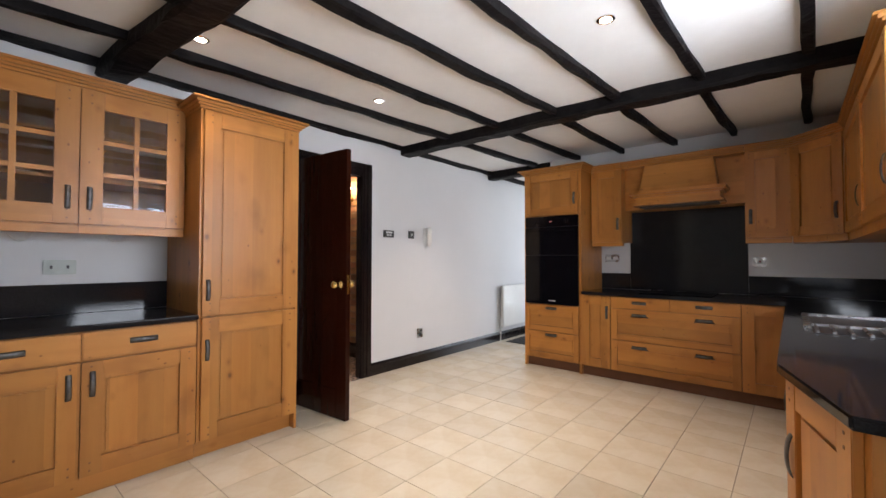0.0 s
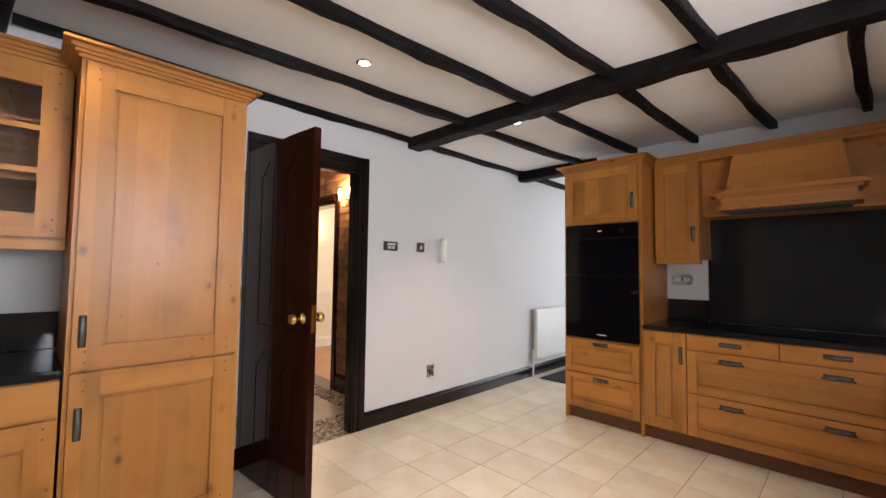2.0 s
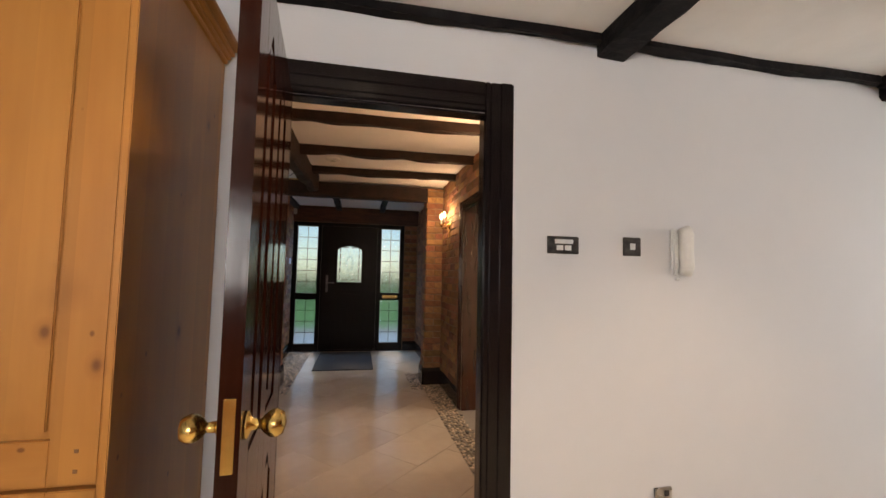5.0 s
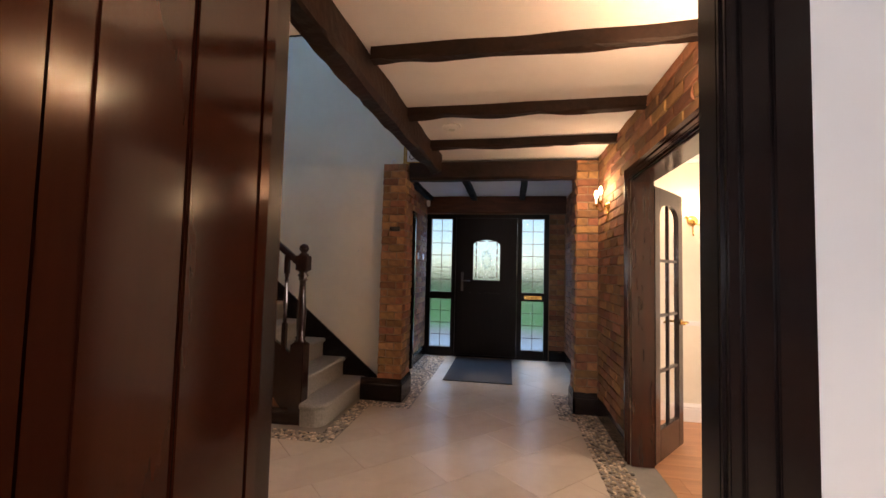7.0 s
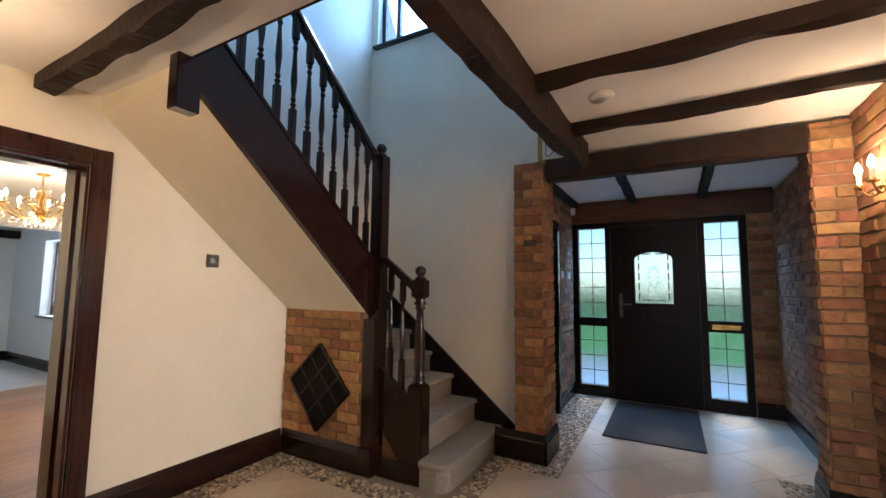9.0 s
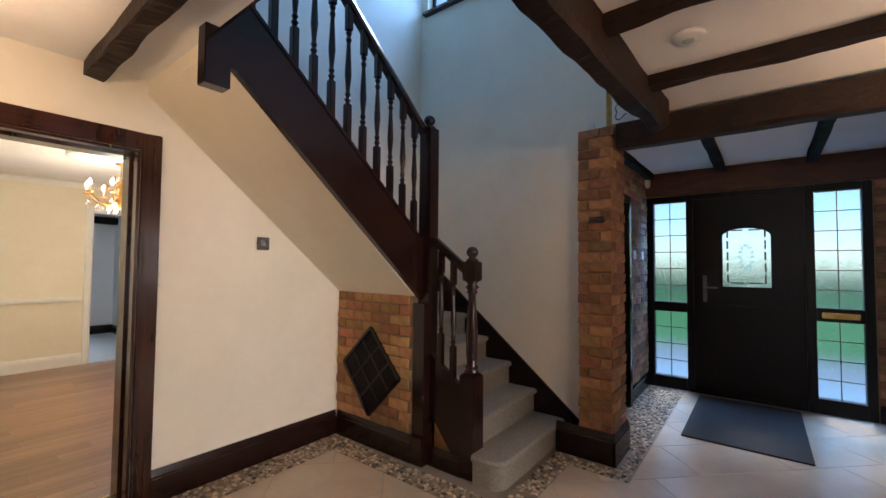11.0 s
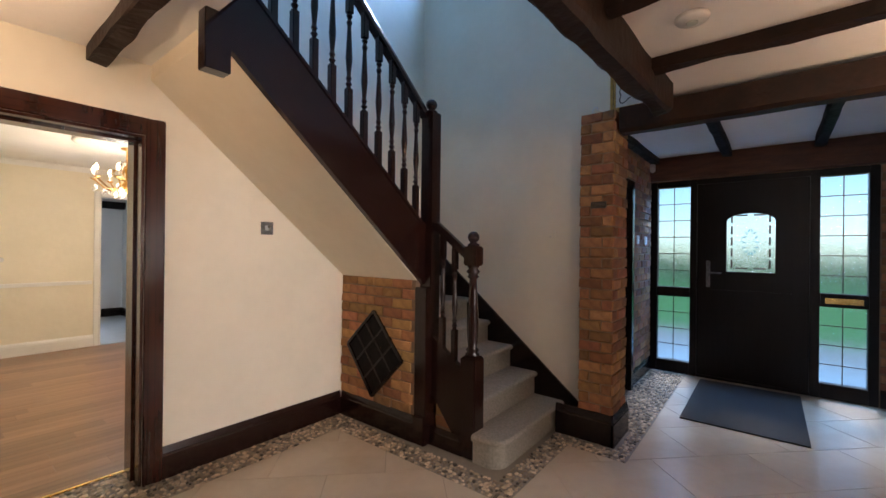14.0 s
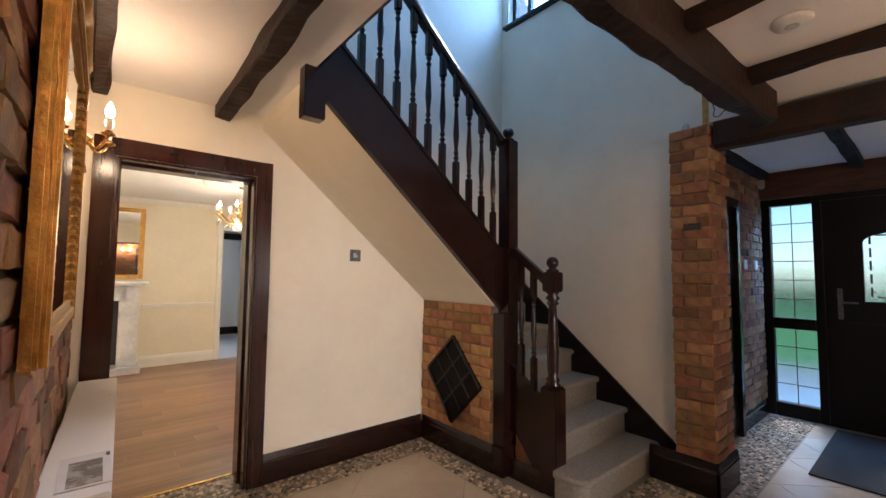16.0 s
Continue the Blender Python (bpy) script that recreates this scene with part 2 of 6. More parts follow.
BRICK = mat("brick", (0.34, 0.165, 0.075), 0.85, 0, (0.175, 0.080, 0.042), 14, vary=0.42, bump=0.5, bump_scale=55, contrast=0.55)


def by_island(m, low, high, hue=0.0):
    """Lets the joined pieces of a mesh differ in tone."""
    nt = m.node_tree
    b = nt.nodes["Principled BSDF"]
    base = b.inputs["Base Color"].links[0].from_socket
    geo = nt.nodes.new("ShaderNodeNewGeometry")
    rng = nt.nodes.new("ShaderNodeMapRange")
    rng.inputs["To Min"].default_value, rng.inputs["To Max"].default_value = low, high
    hsv = nt.nodes.new("ShaderNodeHueSaturation")
    nt.links.new(geo.outputs["Random Per Island"], rng.inputs["Value"])
    nt.links.new(rng.outputs["Result"], hsv.inputs["Value"])
    nt.links.new(base, hsv.inputs["Color"])
    nt.links.new(hsv.outputs["Color"], b.inputs["Base Color"])


by_island(PEBBLE, 0.12, 2.9)
BRICKS = mat("brick_joined", (0.34, 0.165, 0.075), 0.85, 0, (0.175, 0.080, 0.042), 14, bump=0.5, bump_scale=55, contrast=0.55)
by_island(BRICKS, 0.62, 1.38)


def glass(name, rough=0.0, bump=0.0, tint=(1, 1, 1)):
    m = bpy.data.materials.new(name)
    m.use_nodes = True
    nt = m.node_tree
    b = nt.nodes["Principled BSDF"]
    b.inputs["Transmission Weight"].default_value, b.inputs["Roughness"].default_value = 1.0, rough
    b.inputs["Base Color"].default_value, b.inputs["IOR"].default_value = (*tint, 1), 1.45
    if bump:
        n = nt.nodes.new("ShaderNodeTexNoise")
        n.inputs["Scale"].default_value = 70
        p = nt.nodes.new("ShaderNodeBump")
        p.inputs["Strength"].default_value, p.inputs["Distance"].default_value = bump, 0.004
        nt.links.new(n.outputs["Fac"], p.inputs["Height"])
        nt.links.new(p.outputs["Normal"], b.inputs["Normal"])
    return m


def glow(name, colour, strength):
    m = bpy.data.materials.new(name)
    m.use_nodes = True
    b = m.node_tree.nodes["Principled BSDF"]
    b.inputs["Emission Color"].default_value, b.inputs["Emission Strength"].default_value = (*colour, 1), strength
    return m


GLASS = glass("clear_glass")
FROST = glass("frosted_glass", 0.16, 0.3, (0.60, 0.80, 0.84))
CRYSTAL = glass("crystal", 0.02)
BULB = glow("warm_bulb", (1.0, 0.70, 0.36), 18)
SPOTGLOW = glow("spot_bulb", (1.0, 0.85, 0.65), 14)
REDLED = glow("red_led", (1.0, 0.03, 0.05), 0.4)


# ---- building helpers ----
def thing(name, base, label, category, group="", kind=""):
    ob = new(name)
    ob.empty_display_size = 0.1
    ob.location = base
    return tagged(ob, label, category, group, kind)


def part(name, bm, material, parent=None, label=""):
    """Links a bmesh, in world coordinates, as one mesh under a thing or a part."""
    me = bpy.data.meshes.new(name)
    bmesh.ops.recalc_face_normals(bm, faces=bm.faces[:])
    bm.to_mesh(me)
    bm.free()
    me.materials.append(material)
    ob = new(name, me)
    if parent is not None:
        ob.parent = parent
        if parent.parent is None:
            ob.location = -Vector(parent.location)
    if label:
        ob["label"] = label
    return ob


def add_box(bm, lo, hi, bevel=0.0, m=None):
    x0, y0, z0 = (min(a, b) for a, b in zip(lo, hi))
    x1, y1, z1 = (max(a, b) for a, b in zip(lo, hi))
    v = [bm.verts.new(p) for p in ((x0, y0, z0), (x1, y0, z0), (x1, y1, z0), (x0, y1, z0), (x0, y0, z1), (x1, y0, z1), (x1, y1, z1), (x0, y1, z1))]
    f = [bm.faces.new([v[i] for i in q]) for q in ((0, 3, 2, 1), (4, 5, 6, 7), (0, 1, 5, 4), (1, 2, 6, 5), (2, 3, 7, 6), (3, 0, 4, 7))]
    if bevel:
        r = bmesh.ops.bevel(bm, geom=list({e for q in f for e in q.edges}), offset=bevel, segments=2, affect="EDGES")
        v = list({w for q in r["faces"] for w in q.verts} | {w for w in v if w.is_valid})
    if m is not None:
        bmesh.ops.transform(bm, matrix=m, verts=v)
    return v


def box(name, lo, hi, material, parent=None, bevel=0.003, label="", m=None):
    bm = bmesh.new()
    add_box(bm, lo, hi, bevel, m)
    return part(name, bm, material, parent, label)


def structure(ob, label, category):
    return tagged(ob, label, category, "", "structure")


def wall(name, axis, c0, c1, u0, u1, z0, z1, openings, material, label):
    """A wall with thickness c0..c1 across the axis, and openings (u0, u1, z0, z1) through it."""
    bm = bmesh.new()
    us = sorted({u0, u1, *[v for o in openings for v in o[:2]]})
    for a, b in zip(us, us[1:]):
        cuts = sorted([o for o in openings if o[0] < (a + b) / 2 < o[1]], key=lambda o: o[2])
        z = z0
        for o in cuts + [(0, 0, z1, z1)]:
            if o[2] > z + 1e-4:
                add_box(bm, (c0, a, z) if axis == "x" else (a, c0, z), (c1, b, o[2]) if axis == "x" else (b, c1, o[2]))
            z = o[3]
    return structure(part(name, bm, material), label, "wall")


def lathe(bm, profile, centre, steps=12, axis="z"):
    """Turns (radius, height) pairs round an upright line through centre."""
    rings = []
    for r, h in profile:
        ring = []
        for i in range(steps):
            a = 2 * math.pi * i / steps
            p = {"z": (r * math.cos(a), r * math.sin(a), h), "x": (h, r * math.cos(a), r * math.sin(a)), "y": (r * math.cos(a), h, r * math.sin(a))}[axis]
            ring.append(bm.verts.new(Vector(centre) + Vector(p)))
        rings.append(ring)
    for a, b in zip(rings, rings[1:]):
        for i in range(steps):
            bm.faces.new((a[i], a[(i + 1) % steps], b[(i + 1) % steps], b[i]))
    bm.faces.new(rings[0][::-1])
    bm.faces.new(rings[-1])


def tube(bm, points, radius, steps=8):
    pts = [Vector(p) for p in points]
    rings = []
    for i, p in enumerate(pts):
        d = (pts[min(i + 1, len(pts) - 1)] - pts[max(i - 1, 0)]).normalized()
        side = d.orthogonal() if i == 0 else (side - d * side.dot(d))
        side.normalize()
        up = d.cross(side)
        rings.append([bm.verts.new(p + radius * (side * math.cos(2 * math.pi * k / steps) + up * math.sin(2 * math.pi * k / steps))) for k in range(steps)])
    for a, b in zip(rings, rings[1:]):
        for i in range(steps):
            bm.faces.new((a[i], a[(i + 1) % steps], b[(i + 1) % steps], b[i]))
    bm.faces.new(rings[0][::-1])
    bm.faces.new(rings[-1])


def prism(bm, outline, axis, c0, c1):
    """Extrudes a closed outline of (u, z) pairs between c0 and c1 along an axis."""
    def put(u, z, c):
        return (c, u, z) if axis == "x" else (u, c, z)
    a = [bm.verts.new(put(u, z, c0)) for u, z in outline]
    b = [bm.verts.new(put(u, z, c1)) for u, z in outline]
    n = len(outline)
    for i in range(n):
        bm.faces.new((a[i], a[(i + 1) % n], b[(i + 1) % n], b[i]))
    bm.faces.new(a[::-1])
    bm.faces.new(b)


def smooth(ob):
    for p in ob.data.polygons:
        p.use_smooth = True
    return ob


def beam(name, start, end, w, h, material, label, rough=0.012, bow=0.0, seed=0):
    """A hewn beam with wavy, axe-cut edges, hanging below the line start-end (its top)."""
    a, b = Vector(start), Vector(end)
    d = b - a
    n = max(6, int(d.length / 0.06))
    side = Vector((-d.y, d.x, 0)).normalized()
    bm = bmesh.new()
    rings = []
    corner = min(w, h) * 0.16
    sect = [(-w / 2, 0), (-w / 2, -h + corner), (-w / 2 + corner, -h), (w / 2 - corner, -h), (w / 2, -h + corner), (w / 2, 0)]
    for i in range(n + 1):
        t = i / n
        p = a + d * t + side * bow * math.sin(math.pi * t)
        ring = []
        for k, (s, z) in enumerate(sect):
            q = Vector((t * d.length * 2.6, k * 3.1 + seed * 7.7, seed))
            low = 0 if z == 0 else 1
            ring.append(bm.verts.new(p + side * (s + rough * 0.8 * noise.noise(q)) + Vector((0, 0, z + low * rough * (noise.noise(q * 1.0 + Vector((0, 50 - k * 2.4, 0))) + 0.5 * noise.noise(q * 2.7))))))
        rings.append(ring)
    for r, s in zip(rings, rings[1:]):
        for k in range(len(sect)):
            bm.faces.new((r[k], r[(k + 1) % len(sect)], s[(k + 1) % len(sect)], s[k]))
    bm.faces.new(rings[0][::-1])
    bm.faces.new(rings[-1])
    ob = part(name, bm, material)
    return tagged(ob, label, "beam", kind="structure")

# ---- large structure ----
CZ = 2.43      # kitchen and hall ceiling
WX, HX, EX = -3.39, -3.455, -3.56   # kitchen face, hall face and brick face of the wall between kitchen and hall
SY, NY = -0.386, 3.46   # hall walls

kitchen_floor = structure(box("floor_kitchen", (WX, -2.1, -0.12), (0.6, 7.3, -0.005), GROUT, bevel=0), "cream ceramic tiled kitchen floor with grey grout", "floor")
hall_floor = structure(box("floor_hall", (-9.0, SY - 0.265, -0.12), (WX, 3.62, -0.005), GROUT, bevel=0), "beige diagonal tiled hall floor with pebble border", "floor")
dining_floor = structure(box("floor_dining", (-7.0, -4.86, -0.12), (-2.0, SY - 0.265, -0.012), GROUT, bevel=0), "warm oak plank dining room floor", "floor")
lounge_floor = structure(box("floor_lounge", (-6.75, 3.62, -0.12), (-3.0, 7.2, -0.012), GROUT, bevel=0), "orange oak plank lounge floor", "floor")
structure(box("floor_back_room", (-7.0, -7.7, -0.12), (-2.0, -4.86, 0.0), PALEFLOOR, bevel=0), "pale grey floor of the room beyond", "floor")

structure(box("ceiling_kitchen", (WX, -2.1, CZ), (0.6, 7.4, 2.6), CEIL, bevel=0), "white uneven plaster ceiling between black beams", "ceiling")
bm = bmesh.new()
add_box(bm, (-6.85, 1.80, CZ), (-4.46, NY, 2.62))
add_box(bm, (-4.46, SY, CZ), (HX, NY, 2.62))
structure(part("ceiling_hall", bm, CEIL), "cream uneven plaster ceiling with stairwell opening", "ceiling")
structure(box("ceiling_porch", (-9.0, 1.3, 2.46), (-6.90, 3.62, 2.6), CEIL, bevel=0), "white plaster porch ceiling", "ceiling")
structure(box("ceiling_dining", (-7.0, -4.86, 2.44), (-2.0, SY - 0.27, 2.6), CEIL, bevel=0), "white dining room ceiling", "ceiling")
structure(box("ceiling_lounge", (-6.75, 3.6, 2.44), (-3.0, 7.2, 2.6), CEIL, bevel=0), "white lounge ceiling", "ceiling")
structure(box("ceiling_back_room", (-7.0, -7.7, 2.44), (-2.0, -4.86, 2.6), CEIL, bevel=0), "white ceiling of the room beyond", "ceiling")
structure(box("ceiling_landing", (-7.0, -0.6, 5.0), (EX, 2.2, 5.12), CEIL, bevel=0), "white ceiling above the stairwell", "ceiling")

wall("wall_kitchen_west", "x", HX, WX, -2.1, 7.4, 0, CZ, [(2.122, 2.95, 0, 2.02)], WHITE, "white plastered kitchen wall beside the open door")
wall("wall_kitchen_north", "y", 5.15, 5.30, -2.41, 0.75, 0, CZ, [], WHITE, "white kitchen wall behind the cooker units")
wall("wall_kitchen_east", "x", 0.6, 0.75, -2.1, 7.4, 0, CZ, [(1.25, 2.65, 1.08, 2.0), (-1.5, 0.4, 0.05, 2.05)], WHITE, "white kitchen wall with window over the sink")
wall("wall_kitchen_south", "y", -2.25, -2.1, EX, 0.75, 0, CZ, [], WHITE, "white plain kitchen wall")
wall("wall_lobby_north", "y", 7.3, 7.42, EX, 0.75, 0, CZ, [(-2.4, -0.7, 0.1, 2.05)], WHITE, "white lobby wall with glazed door opening")
wall("wall_hall_south", "y", SY - 0.27, SY, -6.85, HX, 0, 5.0, [(-4.435, -3.70, 0, 2.02)], CREAM, "cream plastered hall wall with doorway")
wall("wall_dining_east", "x", EX, -3.45, -4.86, SY - 0.27, 0, 2.44, [], CREAM, "cream dining room wall")
wall("wall_hall_north", "y", NY, NY + 0.15, -9.0, HX, 0, 2.46, [(-5.73, -4.54, 0, 1.99)], CREAM, "hall wall with french door opening")
bm = bmesh.new()
for y0, y1, z0, z1 in ((SY, -0.30, 0, 5), (-0.30, 0.78, 0, 3.98), (-0.30, 0.78, 4.92, 5), (0.78, 1.34, 0, 5), (1.34, 2.1, 2.40, 5)):
    add_box(bm, (-7.0, y0, z0), (-6.85, y1, z1))
structure(part("wall_stair_west", bm, CREAM), "cream stairwell wall with high window", "wall")
wall("wall_landing_north", "y", 1.95, 2.1, -6.85, EX, 2.62, 5.0, [], CREAM, "cream landing wall")
wall("wall_landing_east", "x", EX, -3.45, SY, 2.1, 2.6, 5.0, [], CREAM, "cream landing wall")
wall("wall_porch_front", "x", -9.14, -9.0, 1.05, 3.75, 0, 2.6, [(1.32, 3.21, 0, 2.19)], MORTAR, "brick porch wall round the front door")
wall("wall_porch_south", "y", 1.2, 1.325, -9.0, -7.0, 0, 2.46, [], MORTAR, "brick porch side wall")
wall("wall_porch_head", "x", -6.98, -6.86, 1.3, NY, 2.40, 2.62, [], CREAM, "plaster above the porch beam")
wall("wall_dining_south", "y", -4.98, -4.86, -7.0, -2.0, 0, 2.44, [(-6.15, -5.15, 0, 2.07)], CREAM, "cream dining room wall with opening")
wall("wall_dining_west", "x", -7.12, -7.0, -7.7, SY - 0.27, 0, 2.6, [(-7.5, -5.05, 0.3, 2.35)], CREAM, "pale outer wall of the dining side")
wall("wall_back_room_west", "x", -6.30, -6.08, -7.7, -4.98, 0, 2.44, [(-6.40, -5.25, 0.82, 2.02)], WHITE, "white wall with dark framed window")
wall("wall_dining_far_east", "x", -2.0, -1.9, -7.7, SY, 0, 2.6, [], CREAM, "cream wall")
wall("wall_back_room", "y", -7.82, -7.7, -7.12, -1.9, 0, 2.6, [], WHITE, "white wall of the room beyond")
wall("wall_lounge_west", "x", -6.87, -6.75, NY + 0.15, 7.3, 0, 2.6, [], CREAM, "cream lounge wall with dado rail")
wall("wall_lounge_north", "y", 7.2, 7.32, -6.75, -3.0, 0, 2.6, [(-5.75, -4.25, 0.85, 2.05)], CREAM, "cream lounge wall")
wall("wall_lounge_east", "x", -3.6, -3.5, NY + 0.15, 7.2, 0, 2.6, [], CREAM, "cream lounge wall")

# beams of the kitchen
BK = "black hewn timber beam across the white ceiling"
JK = "thin black hewn ceiling joist"
beam("beam", (WX, 3.56, CZ), (0.6, 3.67, CZ), 0.155, 0.095, BLACKBEAM, BK, 0.02, -0.05, 1)
beam("beam", (WX, 0.955, CZ), (0.6, 1.22, CZ), 0.17, 0.10, BLACKBEAM, BK, 0.03, 0.03, 2)
beam("beam", (WX, 5.27, CZ), (-0.5, 5.27, CZ), 0.15, 0.11, BLACKBEAM, BK, 0.012, 0, 3)
for i, (xs, xm, xn, xe) in enumerate(((-3.36, -3.36, -3.36, -3.36), (-2.862, -2.70, -2.735, -2.615), (-2.272, -2.13, -2.15, -2.04), (-1.765, -1.575, -1.61, -1.54),
                                      (-1.225, -1.085, -1.125, -1.015), (-0.625, -0.55, -0.575, -0.51), (-0.06, -0.01, -0.005, 0.02), (0.45, 0.45, 0.45, 0.45))):
    slope = (xm - xs) / 2.45
    for xa, y0, xb, y1 in ((xs - slope * 3.15, -2.1, xs, 1.0), (xs, 1.05, xm, 3.52), (xn, 3.6, xe, 5.14)):
        beam("joist", (xa, y0, CZ), (xb, y1, CZ), 0.058 if i else 0.04, 0.05 if i else 0.045, BLACKBEAM, JK, 0.016, 0.012, 10 + i + y0)
beam("joist", (-3.35, 5.15, CZ), (-3.35, 7.3, CZ), 0.05, 0.06, BLACKBEAM, JK, 0.012, 0, 31)

# beams of the hall
BH = "dark brown hewn timber hall beam"
beam("beam", (HX, 1.805, CZ), (-6.54, 1.892, CZ), 0.122, 0.18, BROWNBEAM, BH, 0.026, 0.03, 41)
beam("beam", (-6.78, 1.59, 2.40), (-6.78, 3.24, 2.40), 0.15, 0.175, BROWNBEAM, BH, 0.008, 0, 42)
for i, x in enumerate((-4.09, -4.63, -5.41, -6.13)):
    beam("joist", (x, 1.90, CZ), (x + 0.05, NY, CZ), 0.07, 0.07, BROWNBEAM, "dark brown wavy ceiling joist", 0.02, 0.01, 50 + i)
beam("joist", (-4.215, SY, CZ), (-4.14, 1.76, CZ), 0.09, 0.08, BROWNBEAM, "dark brown gnarled ceiling joist", 0.028, 0.02, 60)
beam("joist", (-3.61, SY, CZ), (-3.64, 1.76, CZ), 0.07, 0.085, BROWNBEAM, "dark brown gnarled ceiling joist", 0.02, 0.01, 61)
beam("lintel", (-8.955, 1.335, 2.458), (-8.955, 3.445, 2.458), 0.085, 0.262, REDBEAM, "dark reddish-brown timber lintel over the front door", 0.006, 0, 75)
for y in (1.37, 2.06, 2.78):
    beam("joist", (-6.86, y, 2.46), (-9.0, y + 0.02, 2.46), 0.08, 0.07, BLACKBEAM, "short dark porch joist", 0.012, 0, 70 + y)


# ---- kitchen units ----
class Face:
    """Local axes of a unit front: a along the run, b up, c out of the front."""
    def __init__(self, origin, along, out):
        self.o, self.u, self.n = Vector(origin), Vector(along), Vector(out)
        self.m = Matrix.Translation(self.o) @ Matrix(((self.u.x, 0, self.n.x), (self.u.y, 0, self.n.y), (0, 1, 0))).to_4x4()
        along_x = abs(self.u.x) > 0.5
        self.flat = PINE_X if along_x else PINE_Y

    def box(self, bm, a0, a1, b0, b1, c0, c1, bevel=0.0):
        return add_box(bm, (a0, b0, c0), (a1, b1, c1), bevel, self.m)


def handle(f, a, b, upright, parent):
    """A long pewter strap handle with curled ends."""
    bm = bmesh.new()
    n = 9
    rows = []
    for i in range(n):
        t = i / (n - 1) * 2 - 1
        c = 0.026 * (1 - t * t) ** 0.5 + 0.004
        w = 0.0125 if abs(t) < 0.8 else 0.016
        row = []
        for s, k in ((-w, 0), (w, 0), (w * 0.7, 0.006), (-w * 0.7, 0.006)):
            p = (a + s, b + t * 0.075, c + k) if upright else (a + t * 0.075, b + s * 1.2, c + k)
            row.append(bm.verts.new(f.m @ Vector(p)))
        rows.append(row)
    for r, s in zip(rows, rows[1:]):
        for k in range(4):
            bm.faces.new((r[k], r[(k + 1) % 4], s[(k + 1) % 4], s[k]))
    bm.faces.new(rows[0][::-1])
    bm.faces.new(rows[-1])
    return smooth(part("handle", bm, PEWTER, parent, "dark pewter strap handle"))


def shaker(f, name, unit, a0, a1, b0, b1, grip=None, glazed=False, stile=0.085):
    """A framed door or drawer front: stiles and rails proud of a sunk panel."""
    g = 0.002
    a0, a1, b0, b1 = a0 + g, a1 - g, b0 + g, b1 - g
    s = min(stile, (b1 - b0) * 0.3, (a1 - a0) * 0.3)
    inner = (a0 + s, a1 - s, b0 + s, b1 - s)
    bm = bmesh.new()
    if glazed:
        f.box(bm, inner[0] - 0.004, inner[1] + 0.004, inner[2] - 0.004, inner[3] + 0.004, 0.002, 0.006)
        door = part(name, bm, GLASS, unit, "clear glass panes")
        am = (a0 + a1) / 2
        bars = [(am - 0.013, am + 0.013, inner[2], inner[3])]
        for k in (1, 2):
            z = inner[2] + (inner[3] - inner[2]) * k / 3
            bars += [(inner[0], am - 0.013, z - 0.012, z + 0.012), (am + 0.013, inner[1], z - 0.012, z + 0.012)]
        for q in bars:
            bm = bmesh.new()
            f.box(bm, *q, 0.0, 0.017, 0.002)
            part("glazing_bar", bm, PINE_Z, door, "pine glazing bar")
    elif stile < 0.02:
        f.box(bm, a0, a1, b0, b1, -0.002, 0.020, 0.005)
        door = part(name, bm, f.flat, unit)
    else:
        f.box(bm, inner[0] - 0.003, inner[1] + 0.003, inner[2] - 0.003, inner[3] + 0.003, -0.001, 0.005)
        e = 0.014
        f.box(bm, inner[0] + e, inner[1] - e, inner[2] + e, inner[3] - e, 0.004, 0.011, 0.003)
        door = part(name, bm, PINE_Z if (a1 - a0) < (b1 - b0) * 1.4 else f.flat, unit)
    if stile >= 0.02:
        for q in ((a0, a0 + s, b0, b1), (a1 - s, a1, b0, b1)):
            bm = bmesh.new()
            f.box(bm, *q, -0.002, 0.020, 0.0025)
            part("stile", bm, PINE_Z, door)
        for q in ((a0 + s, a1 - s, b0, b0 + s), (a0 + s, a1 - s, b1 - s, b1)):
            bm = bmesh.new()
            f.box(bm, *q, -0.002, 0.019, 0.002)
            part("rail", bm, f.flat, door)
        if b1 - b0 > 0.35:
            for pa in (a0 + s * 0.45, a1 - s * 0.45):
                for pb in (b0 + s * 0.3, b0 + s * 0.75, b1 - s * 0.3, b1 - s * 0.75):
                    bm = bmesh.new()
                    f.box(bm, pa - 0.004, pa + 0.004, pb - 0.004, pb + 0.004, 0.019, 0.0212)
                    part("peg", bm, mat_peg, door)
    if grip:
        for q in (grip if isinstance(grip, list) else [grip]):
            handle(f, q[0], q[1], q[2], door)
    return door


mat_peg = mat("dark_peg", (0.20, 0.085, 0.03), 0.5)


def carcass(f, unit, a0, a1, b0, b1, depth, open_front=False):
    bm = bmesh.new()
    if open_front:
        t = 0.018
        f.box(bm, a0, a0 + t, b0, b1, -depth, -0.003)
        f.box(bm, a1 - t, a1, b0, b1, -depth, -0.003)
        f.box(bm, a0 + t, a1 - t, b0, b0 + t, -depth, -0.003)
        f.box(bm, a0 + t, a1 - t, b1 - t, b1, -depth, -0.003)
        f.box(bm, a0 + t, a1 - t, b0 + t, b1 - t, -depth, -depth + 0.01)
    else:
        f.box(bm, a0, a1, b0, b1, -depth, -0.003)
    return part("body", bm, PINE_Z, unit)


